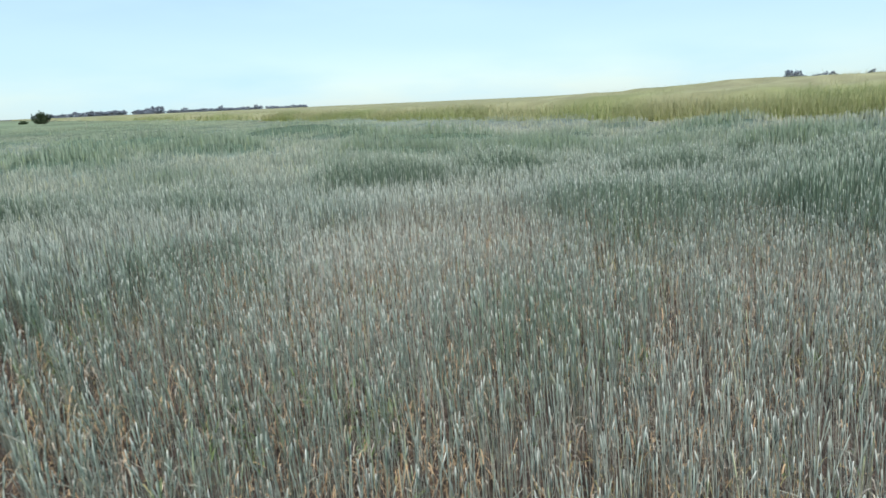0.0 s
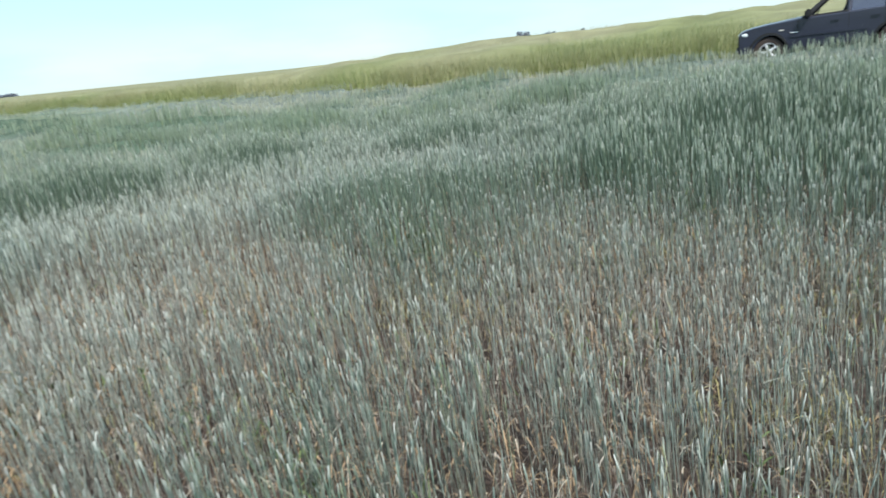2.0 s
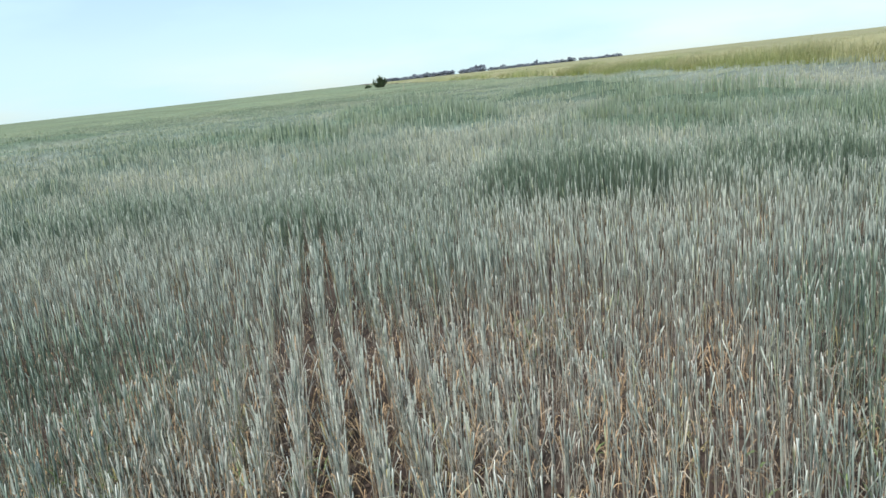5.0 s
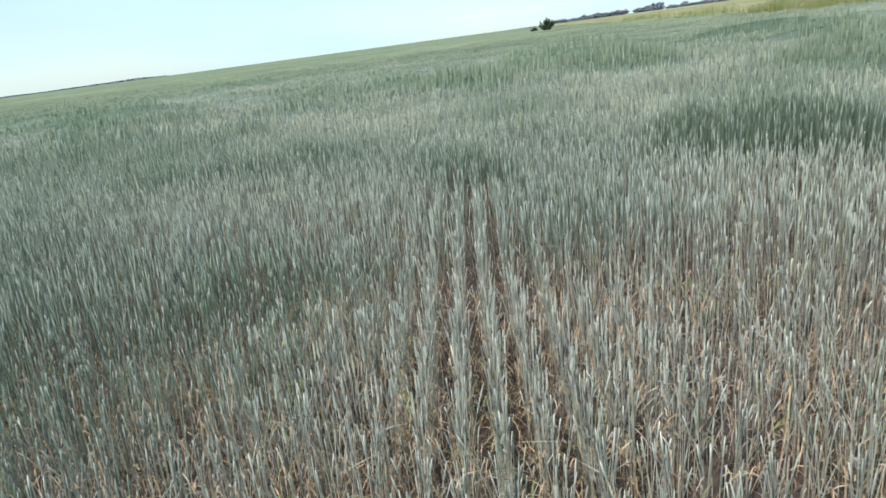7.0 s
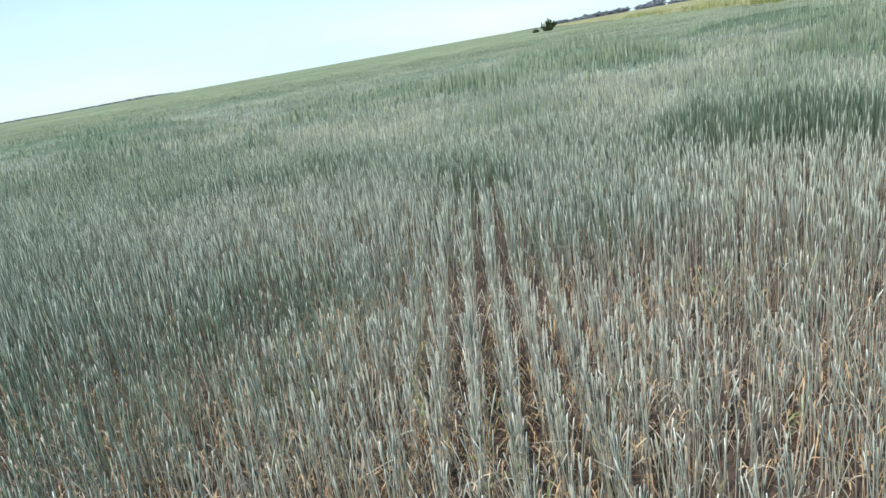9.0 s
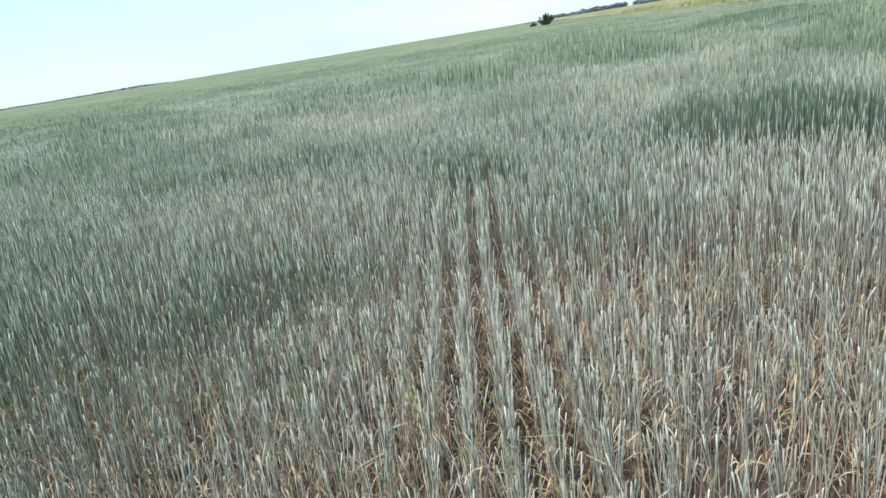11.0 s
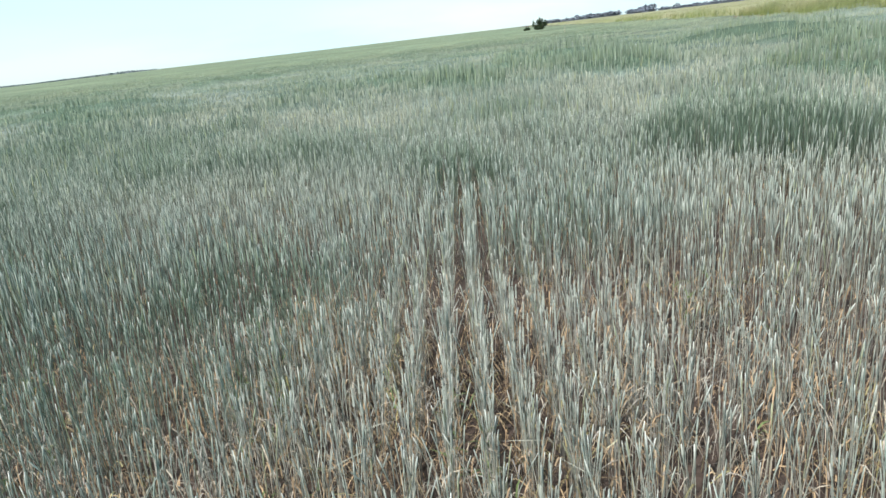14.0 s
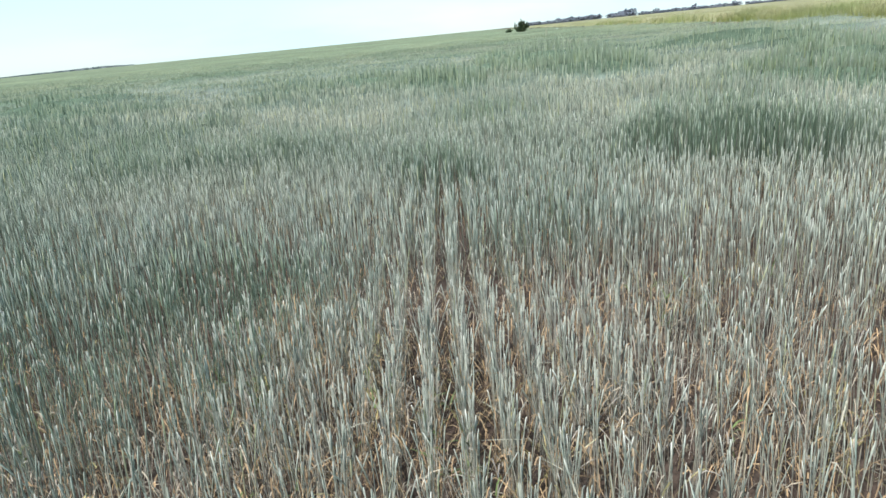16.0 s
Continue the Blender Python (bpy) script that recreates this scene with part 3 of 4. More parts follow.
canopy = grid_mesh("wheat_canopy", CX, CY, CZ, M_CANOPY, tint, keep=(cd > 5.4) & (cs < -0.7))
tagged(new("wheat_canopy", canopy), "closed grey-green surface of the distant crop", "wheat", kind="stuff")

# ---- the tall grass beyond the track ----
def meadow(sh, s0, s1, l0, l1, density, wide, tall):
    n = int((s1 - s0) * (l1 - l0) * density)
    s, l = s0 + (s1 - s0) * np.random.rand(n), l0 + (l1 - l0) * np.random.rand(n)
    x, y = TRACK_P[0] + l * TRACK_U[0] + s * TRACK_N[0], TRACK_P[1] + l * TRACK_U[1] + s * TRACK_N[1]
    z = land(x, y)
    patch = vnoise(l, s, 3.0, 31)
    lush = np.clip(1.5 * vnoise(l, s, 4.5, 30) - 0.35 + 0.12 * smooth(14, 3, l) + 0.15 * np.random.randn(n), 0, 1)
    H = tall * (0.72 + 0.35 * patch + 0.11 * np.random.randn(n)).clip(0.4, 1.3)
    base_c = mix(np.array((0.25, 0.29, 0.10)), np.array((0.19, 0.26, 0.07)), lush)
    top_c = mix(np.array((0.43, 0.40, 0.26)), np.array((0.29, 0.325, 0.15)), lush)
    top_c = top_c * (0.9 + 0.2 * np.random.rand(n))[:, None]
    t = np.linspace(0, 1, 4)
    tint = np.stack([mix(base_c, top_c, np.full(n, k ** 1.1)) for k in t], 1)
    sh.blades(np.stack((x, y, z), 1), np.random.rand(n) * 6.28, 0.5 * H * np.random.rand(n), H, 0.25 * H * np.random.rand(n), wide * (0.7 + 0.6 * np.random.rand(n)), 3, tint)


sh = Sheaf()
meadow(sh, 2.3, 5.0, -9, 16, 430, 0.011, 0.95)
meadow(sh, 2.3, 5.0, 16, 60, 170, 0.017, 0.95)
meadow(sh, 5.0, 16.0, -9, 40, 45, 0.012, 0.8)
meadow(sh, 2.3, 14.0, 40, 130, 14, 0.045, 0.85)
meadow(sh, -0.9, 0.0, -9, 50, 130, 0.012, 0.36)
meadow(sh, 1.7, 2.3, -9, 50, 150, 0.014, 0.8)
meadow(sh, 0.0, 1.7, 2.6, 50, 60, 0.014, 0.3)
meadow(sh, 0.75, 1.35, -9, 50, 40, 0.014, 0.25)
tagged(new("meadow_grass", sh.mesh("meadow_grass", M_GRASS)), "tall uncut grass, straw-yellow seed heads over green stems", "grass", kind="stuff")

ml, ms = np.meshgrid(np.concatenate((np.linspace(-60, 60, 241), np.linspace(62, 900, 60))), np.concatenate((np.linspace(2.5, 22, 40), np.linspace(24, 900, 40))), indexing="ij")
MX, MY = TRACK_P[0] + ml * TRACK_U[0] + ms * TRACK_N[0], TRACK_P[1] + ml * TRACK_U[1] + ms * TRACK_N[1]
MZ = land(MX, MY) + 0.72 * smooth(2.4, 4.0, ms) - 0.05 + 0.25 * (vnoise(ml, ms, 1.3, 33) - 0.5) + (0.08 + 0.22 * smooth(12, 5, ms)) * (vnoise(ml, ms, 4.0, 34) - 0.5)
patchy = 0.82 + 0.36 * vnoise(ml, ms, 0.9, 36)
mt = patchy[..., None] * mix(np.array((0.365, 0.35, 0.21)), np.array((0.25, 0.275, 0.12)), np.clip((1.5 * vnoise(ml, ms, 4.5, 30) - 0.35 + 0.12 * smooth(14, 3, ml)) * (0.35 + 0.65 * smooth(16, 6, ms)), 0, 1))
tagged(new("meadow_sward", grid_mesh("meadow_sward", MX, MY, MZ, M_GRASS, mt)), "matted straw-yellow and green grass of the rising meadow", "grass", kind="stuff")


# ---- helpers for things ----
def part(name, bm, mat, parent=None, label=""):
    me = bpy.data.meshes.new(name)
    bmesh.ops.recalc_face_normals(bm, faces=bm.faces)
    bm.to_mesh(me)
    bm.free()
    me.materials.append(mat)
    ob = new(name, me)
    if parent:
        ob.parent = parent
    return tagged(ob, label)


def thing(name, m, label, category, group=""):
    ob = new(name)
    ob.matrix_world = m
    return tagged(ob, label, category, group)


def on_land(x, y, turn=0, up=0.0):
    return pose(x, y, float(land(x, y)) + up, 0, 0, turn)


def box(bm, lo, hi, bevel=0.0):
    lo, hi = Vector(lo), Vector(hi)
    made = bmesh.ops.create_cube(bm, size=1, matrix=Matrix.Translation((lo + hi) / 2) @ Matrix.Diagonal((*(hi - lo), 1)))
    if bevel:
        edges = list({e for v in made["verts"] for e in v.link_edges})
        bmesh.ops.bevel(bm, geom=edges, offset=bevel, segments=2, affect="EDGES")
    return bm


def rod(bm, a, b, r0, r1=None, sides=8):
    a, b = Vector(a), Vector(b)
    m = Matrix.Translation((a + b) / 2) @ (b - a).to_track_quat("Z", "Y").to_matrix().to_4x4()
    bmesh.ops.create_cone(bm, cap_ends=True, segments=sides, radius1=r0, radius2=r0 if r1 is None else r1, depth=(b - a).length, matrix=m)
    return bm


def layered(bm, outline, layers):
    """A solid whose side view is the outline (x, z); layers (y, inset, lift) run across it."""
    cx = sum(p[0] for p in outline) / len(outline)
    cz = sum(p[1] for p in outline) / len(outline)
    rings = []
    for y, inset, lift in layers:
        ring = []
        for x, z in outline:
            d = Vector((x - cx, z - cz))
            d = d.normalized() * inset if d.length > 1e-6 else d
            ring.append(bm.verts.new((x - d.x, y, z - d.y + lift)))
        rings.append(ring)
    n = len(outline)
    for a, b in zip(rings, rings[1:]):
        for i in range(n):
            bm.faces.new((a[i], a[(i + 1) % n], b[(i + 1) % n], b[i]))
    for ring in (rings[0], rings[-1]):
        face = bm.faces.new(ring)
        face.normal_update()
        bmesh.ops.triangulate(bm, faces=[face])
    return bm


def arc(cx, cz, r, a0, a1, n):
    return [(cx + r * math.cos(radians(a0 + (a1 - a0) * i / n)), cz + r * math.sin(radians(a0 + (a1 - a0) * i / n))) for i in range(n + 1)]


def pane(bm, pts, thick=0.005):
    """A flat or slightly bent pane through points in order, with thickness along y."""
    a = [bm.verts.new(p) for p in pts]
    b = [bm.verts.new((p[0], p[1] - thick if p[1] > 0 else p[1] + thick, p[2])) for p in pts]
    bm.faces.new(a), bm.faces.new(b[::-1])
    n = len(pts)
    for i in range(n):
        bm.faces.new((a[i], b[i], b[(i + 1) % n], a[(i + 1) % n]))
    return bm


def lathe(bm, profile, segments=28, y=0.0, caps=True):
    """Turns a profile of (radius, y) round the y axis."""
    rings = []
    for r, py in profile:
        rings.append([bm.verts.new((r * math.cos(6.2832 * i / segments), y + py, r * math.sin(6.2832 * i / segments))) for i in range(segments)])
    for a, b in zip(rings, rings[1:]):
        for i in range(segments):
            j = (i + 1) % segments
            bm.faces.new((a[i], a[j], b[j], b[i]))
    if caps:
        bm.faces.new(rings[0]), bm.faces.new(rings[-1][::-1])
    return bm


# ---- the car ----
M_PAINT = material("car_paint", (0.023, 0.025, 0.046), 0.36, metal=0.15, vary=0.12, scale=1.5, fine=25, spec=0.5, coat=0.6)
M_TRIM = material("black_trim", (0.018, 0.018, 0.02), 0.6, vary=0.2, scale=8, fine=60)
M_RUBBER = material("tyre_rubber", (0.06, 0.045, 0.04), 0.85, vary=0.3, scale=8, fine=70)
M_RIM = material("alloy_rim", (0.78, 0.79, 0.82), 0.35, metal=0.15, vary=0.1, scale=9, fine=60, spec=0.5)
M_RAIL = material("silver_rail", (0.66, 0.67, 0.69), 0.4, metal=0.0, vary=0.08, scale=4, fine=40, spec=0.5)
M_LAMP = material("lamp_glass", (0.75, 0.78, 0.8), 0.12, vary=0.15, scale=15, fine=60, spec=0.7)
M_RED = material("red_lens", (0.42, 0.02, 0.02), 0.2, vary=0.1, scale=15, fine=60, spec=0.6)
M_AMBER = material("amber_lens", (0.72, 0.66, 0.6), 0.25, vary=0.1, scale=15, fine=60, spec=0.6)
M_COVER = material("spare_cover", (0.05, 0.03, 0.028), 0.55, vary=0.3, scale=5, fine=40)
M_SEAT = material("seat_cloth", (0.06, 0.06, 0.065), 0.9, vary=0.3, scale=8, fine=90)
M_PLATE = material("plate_white", (0.7, 0.7, 0.68), 0.5, vary=0.05, scale=8, fine=50)


def tinted_glass():
    m = bpy.data.materials.new("tinted_glass")
    m.use_nodes = True
    n, l = m.node_tree.nodes, m.node_tree.links
    n.remove(n["Principled BSDF"])
    gloss, clear, mx = n.new("ShaderNodeBsdfGlossy"), n.new("ShaderNodeBsdfTransparent"), n.new("ShaderNodeMixShader")
    gloss.inputs["Roughness"].default_value = 0.03
    clear.inputs["Color"].default_value = (0.11, 0.11, 0.14, 1)
    gloss.inputs["Color"].default_value = (0.9, 0.8, 0.92, 1)
    mx.inputs["Fac"].default_value = 0.28
    l.new(clear.outputs[0], mx.inputs[1])
    l.new(gloss.outputs[0], mx.inputs[2])
    l.new(mx.outputs[0], n["Material Output"].inputs["Surface"])
    return m


M_GLASS = tinted_glass()
WHEEL_R, FRONT_X, REAR_X = 0.345, 1.26, -1.32


def build_wheel(parent, x, side, name="wheel"):
    w = part(name, lathe(bmesh.new(), [(0.06, 0.0), (0.20, 0.0), (0.20, -0.08), (0.06, -0.08)]), M_TRIM, parent)
    w.matrix_local = pose(x, side * 0.74, WHEEL_R, 0, 0, 0 if side > 0 else 180)
    tyre = lathe(bmesh.new(), [(0.21, 0.085), (0.225, 0.10), (0.30, 0.108), (0.335, 0.095), (0.345, 0.06), (0.345, -0.06), (0.335, -0.095), (0.30, -0.108), (0.215, -0.10), (0.21, -0.085)], 36, caps=False)
    for i in range(30):
        a = 6.2832 * i / 30
        box(tyre, (-0.012, -0.085, 0.338), (0.012, 0.085, 0.352))
        tyre.verts.ensure_lookup_table()
        bmesh.ops.rotate(tyre, verts=tyre.verts[-8:], cent=(0, 0, 0), matrix=Matrix.Rotation(a, 3, "Y"))
    part("tyre", tyre, M_RUBBER, w, "worn tyre brown with dust")
    rim = lathe(bmesh.new(), [(0.195, 0.09), (0.217, 0.098), (0.222, 0.085), (0.205, 0.06), (0.2, -0.08), (0.18, -0.08), (0.19, 0.06)], 32, caps=False)
    for i in range(5):
        a = 6.2832 * i / 5 + 0.3
        bm = bmesh.new()
        vs = [bm.verts.new(v) for v in ((-0.035, 0.06, 0.05), (0.035, 0.06, 0.05), (0.028, 0.07, 0.205), (-0.028, 0.07, 0.205))]
        ws = [bm.verts.new(v) for v in ((-0.022, 0.092, 0.045), (0.022, 0.092, 0.045), (0.018, 0.095, 0.205), (-0.018, 0.095, 0.205))]
        bm.faces.new(ws)
        for k in range(4):
            bm.faces.new((vs[k], vs[(k + 1) % 4], ws[(k + 1) % 4], ws[k]))
        bmesh.ops.rotate(bm, verts=bm.verts, cent=(0, 0, 0), matrix=Matrix.Rotation(a, 3, "Y"))
        me = bpy.data.meshes.new("spoke")
        bm.to_mesh(me)
        bm.free()
        rim.from_mesh(me)
        bpy.data.meshes.remove(me)
    lathe(rim, [(0.055, 0.06), (0.055, 0.09), (0.04, 0.1)], 16)
    part("rim", rim, M_RIM, w, "pale five-spoke alloy rim")
    return w


def build_car(m):
    car = thing("car", m, "dark blue compact off-roader parked on the track, front window open", "car")
    A = 0.395
    # lower body, seen from the side, front to the right
    outline = [(1.93, 0.42), (1.955, 0.62), (1.945, 0.79), (1.90, 0.86), (1.80, 0.905), (1.62, 0.94), (1.3, 0.98), (0.95, 1.01), (0.58, 1.04), (-1.78, 1.06), (-1.86, 0.98), (-1.88, 0.62), (-1.86, 0.40), (-1.78, 0.33)]
    outline += [(REAR_X - A, 0.33)] + arc(REAR_X, WHEEL_R, A, 176, 4, 9)[0:] + [(REAR_X + A, 0.27)]
    outline += [(FRONT_X - A, 0.27)] + arc(FRONT_X, WHEEL_R, A, 176, 4, 9) + [(FRONT_X + A, 0.33), (1.85, 0.35)]
    body = layered(bmesh.new(), outline, [(-0.868, 0.05, -0.005), (-0.855, 0.02, 0), (-0.82, 0.0, 0), (-0.6, -0.01, 0.02), (0, -0.012, 0.03), (0.6, -0.01, 0.02), (0.82, 0.0, 0), (0.855, 0.02, 0), (0.868, 0.05, -0.005)])
    body = part("body", body, M_PAINT, car)
    for side in (1, -1):
        # wheel arch lips, sill, rubbing strip
        for cx in (FRONT_X, REAR_X):
            bm = bmesh.new()
            pts = arc(cx, WHEEL_R, A + 0.005, 4, 176, 14)
            outer = arc(cx, WHEEL_R, A + 0.055, 4, 176, 14)
            va = [[bm.verts.new((p[0], side * y, p[1])) for p in ring] for ring, y in ((pts, 0.845), (pts, 0.892), (outer, 0.888), (outer, 0.845))]
            for a, b in zip(va, va[1:]):
                for i in range(len(a) - 1):
                    bm.faces.new((a[i], a[i + 1], b[i + 1], b[i]))
            part("arch_lip", bm, M_TRIM, body, "black plastic arch lip")
        y0, y1 = sorted((side * 0.85, side * 0.895))
        part("sill", box(bmesh.new(), (REAR_X + A + 0.02, y0, 0.26), (FRONT_X - A - 0.02, y1, 0.40), 0.015), M_TRIM, body, "black plastic sill")
        y0, y1 = sorted((side * 0.86, side * 0.888))
        part("rubbing_strip", box(bmesh.new(), (-0.78, y0, 0.62), (0.80, y1, 0.70), 0.01), M_PAINT, body)
        for x in (0.64, -0.40, -1.10):
            part("door_seam", box(bmesh.new(), (x - 0.005, y0 - 0.001, 0.42), (x + 0.005, min(y1, y0 + 0.0125) if side > 0 else y1, 1.03)), M_TRIM, body)
        for x in (-0.22, -1.02):
            yy = sorted((side * 0.865, side * 0.905))
            part("door_handle", box(bmesh.new(), (x, yy[0], 0.885), (x + 0.17, yy[1], 0.925), 0.012), M_PAINT, body)
        yy = sorted((side * 0.862, side * 0.879))
        part("indicator", box(bmesh.new(), (0.93, yy[0], 0.80), (1.03, yy[1], 0.83), 0.006), M_AMBER, body, "small pale side repeater lamp")
        part("badge", box(bmesh.new(), (0.62, yy[0], 0.725), (0.80, yy[1], 0.748), 0.004), M_RAIL, body, "small silver badge strip")
    part("bumper", box(bmesh.new(), (1.80, -0.84, 0.36), (1.99, 0.84, 0.58), 0.05), M_PAINT, car)
    part("bumper", box(bmesh.new(), (-1.97, -0.84, 0.36), (-1.78, 0.84, 0.60), 0.05), M_TRIM, car, "black rear bumper")
    grille = part("grille", box(bmesh.new(), (1.93, -0.42, 0.64), (1.965, 0.42, 0.78), 0.01), M_TRIM, car)
    for i in range(4):
        part("grille_bar", box(bmesh.new(), (1.96, -0.40, 0.655 + 0.032 * i), (1.972, 0.40, 0.667 + 0.032 * i)), M_TRIM, grille)
    plate = part("number_plate", box(bmesh.new(), (1.985, -0.26, 0.42), (1.995, 0.26, 0.53), 0.003), M_PLATE, car, "white plate with dark bars")
    for i in range(6):
        part("plate_bar", box(bmesh.new(), (1.994, -0.21 + 0.075 * i, 0.45), (1.997, -0.17 + 0.075 * i, 0.505)), M_TRIM, plate)
    for side in (1, -1):
        bm = bmesh.new()
        bmesh.ops.create_uvsphere(bm, u_segments=16, v_segments=10, radius=1, matrix=Matrix.Translation((1.80, side * 0.70, 0.80)) @ Matrix.Diagonal((0.16, 0.19, 0.1, 1)))
        part("headlight", bm, M_LAMP, car, "clear round-edged headlight")
        yy = sorted((side * 0.70, side * 0.862))
        part("tail_light", box(bmesh.new(), (-1.895, yy[0], 0.80), (-1.84, yy[1], 1.16), 0.02), M_RED, car, "upright red tail light")
        yy = sorted((side * 0.72, side * 0.879))
        part("tail_lens", box(bmesh.new(), (-1.905, yy[0], 0.92), (-1.83, yy[1], 1.06), 0.01), M_LAMP, car)
    # cabin: corner points of the glasshouse, low and high, for one side
    LOW = {"a": (0.52, 1.025), "b": (-0.40, 1.045), "c": (-1.12, 1.055), "d": (-1.80, 1.06)}
    TOP = {"a": (-0.03, 1.47), "b": (-0.43, 1.52), "c": (-1.13, 1.555), "d": (-1.61, 1.45)}
    YL, YT = 0.80, 0.64
    roof = layered(bmesh.new(), [(0.07, 1.48), (-0.05, 1.53), (-0.35, 1.58), (-0.95, 1.60), (-1.28, 1.587), (-1.5, 1.558), (-1.64, 1.51), (-1.72, 1.45), (-1.66, 1.42), (-0.9, 1.53), (-0.2, 1.51)],
                   [(-0.685, 0.02, -0.03), (-0.64, 0.0, 0.0), (-0.4, 0.0, 0.006), (0, 0.0, 0.01), (0.4, 0.0, 0.006), (0.64, 0.0, 0.0), (0.685, 0.02, -0.03)])
    part("roof", roof, M_PAINT, car)
    for side in (1, -1):
        for k, r in (("a", 0.058), ("b", 0.04), ("c", 0.035), ("d", 0.06)):
            bm = rod(bmesh.new(), (LOW[k][0], side * (YL + 0.0), LOW[k][1] - 0.03), (TOP[k][0], side * YT, TOP[k][1]), r * 1.25, r, 8)
            part("pillar", bm, M_TRIM if k in "a" else M_PAINT, car)
        for p, q, h in (("b", "c", "rear_door_window"), ("c", "d", "quarter_window")):
            bm = pane(bmesh.new(), [(LOW[p][0], side * YL, LOW[p][1]), (LOW[q][0], side * YL, LOW[q][1]), (TOP[q][0], side * YT, TOP[q][1]), (TOP[p][0], side * YT, TOP[p][1])])
            part(h, bm, M_GLASS, car, "tinted side window")
        bm = rod(bmesh.new(), (0.03, side * 0.655, 1.475), (-0.40, side * 0.665, 1.525), 0.05)
        rod(bm, (0.54, side * 0.80, 1.035), (-0.40, side * 0.81, 1.055), 0.03)
        part("window_frame", bm, M_TRIM, car)
        # roof rail on three feet
        bm = bmesh.new()
        for a, b in (((0.06, 1.548), (-0.2, 1.63)), ((-0.2, 1.63), (-0.85, 1.665)), ((-0.85, 1.665), (-1.24, 1.645)), ((-1.24, 1.645), (-1.42, 1.57))):
            rod(bm, (a[0] - 0.08, side * 0.60, a[1]), (b[0] - 0.08, side * 0.60, b[1]), 0.017)
        rail = part("roof_rail", bm, M_RAIL, car, "silver roof rail")
        for x in (-0.28, -0.80, -1.34):
            part("rail_foot", box(bmesh.new(), (x - 0.06, side * 0.60 - 0.025, 1.55), (x + 0.06, side * 0.60 + 0.025, 1.625), 0.008), M_TRIM, rail)
        bm = box(bmesh.new(), (0.36, min(side * 0.86, side * 1.05), 1.03), (0.50, max(side * 0.86, side * 1.05), 1.21), 0.035)
        mirror = part("mirror", bm, M_TRIM, car, "black door mirror")
        part("mirror_arm", rod(bmesh.new(), (0.46, side * 0.78, 1.03), (0.43, side * 0.88, 1.08), 0.025), M_TRIM, mirror)
    part("windscreen", pane(bmesh.new(), [(0.58, 0.78, 1.03), (0.58, -0.78, 1.03), (0.04, -0.62, 1.49), (0.04, 0.62, 1.49)], 0.002), M_GLASS, car, "raked windscreen")
    part("rear_window", pane(bmesh.new(), [(-1.85, 0.76, 1.07), (-1.85, -0.76, 1.07), (-1.665, -0.62, 1.46), (-1.665, 0.62, 1.46)], 0.002), M_GLASS, car)
    part("dashboard", box(bmesh.new(), (0.30, -0.74, 0.80), (0.56, 0.74, 1.02), 0.05), M_TRIM, car)
    for side in (1, -1):
        seat = part("front_seat", box(bmesh.new(), (-0.25, side * 0.38 - 0.25, 0.60), (0.28, side * 0.38 + 0.25, 0.80), 0.05), M_SEAT, car)
        part("seat_back", layered(bmesh.new(), [(-0.18, 0.75), (-0.36, 1.22), (-0.46, 1.22), (-0.32, 0.75)], [(side * 0.38 - 0.24, 0.02, 0), (side * 0.38 - 0.18, 0, 0), (side * 0.38 + 0.18, 0, 0), (side * 0.38 + 0.24, 0.02, 0)]), M_SEAT, seat)
        part("headrest", box(bmesh.new(), (-0.46, side * 0.38 - 0.12, 1.24), (-0.37, side * 0.38 + 0.12, 1.38), 0.03), M_SEAT, seat)
    rear_seat = part("rear_seat", box(bmesh.new(), (-1.15, -0.66, 0.60), (-0.70, 0.66, 0.78), 0.05), M_SEAT, car)
    part("seat_back", box(bmesh.new(), (-1.25, -0.66, 0.75), (-1.10, 0.66, 1.25), 0.04), M_SEAT, rear_seat)
    bm = bmesh.new()
    for i in range(16):
        a, b = 6.2832 * i / 16, 6.2832 * (i + 1) / 16
        rod(bm, (0.28 - 0.08 * math.sin(a), 0.38 + 0.18 * math.cos(a), 1.02 + 0.16 * math.sin(a)), (0.28 - 0.08 * math.sin(b), 0.38 + 0.18 * math.cos(b), 1.02 + 0.16 * math.sin(b)), 0.014, sides=6)
    rod(bm, (0.28, 0.38, 1.02), (0.45, 0.38, 0.95), 0.03)
    part("steering_wheel", bm, M_TRIM, car)
    for x in (FRONT_X, REAR_X):
        part("wheel_well", box(bmesh.new(), (x - 0.44, -0.60, 0.30), (x + 0.44, 0.60, 0.86), 0.05), M_TRIM, car)
        for side in (1, -1):
            build_wheel(car, x, side)
    # spare wheel on the tailgate, in a cover
    bm = lathe(bmesh.new(), [(0.05, 0.11), (0.30, 0.105), (0.335, 0.07), (0.345, 0.0), (0.335, -0.09), (0.2, -0.1)], 32)
    bmesh.ops.rotate(bm, verts=bm.verts, cent=(0, 0, 0), matrix=Matrix.Rotation(radians(90), 3, "Z"))
    bmesh.ops.translate(bm, verts=bm.verts, vec=(-2.05, -0.05, 0.91))
    spare = part("spare_wheel", bm, M_COVER, car, "spare wheel in a dark red-brown cover")
    part("spare_bracket", box(bmesh.new(), (-1.96, -0.2, 0.76), (-1.85, 0.1, 1.06), 0.01), M_TRIM, spare)
    return car


CAR_TURN = math.degrees(math.atan2(TRACK_U[1], TRACK_U[0]))
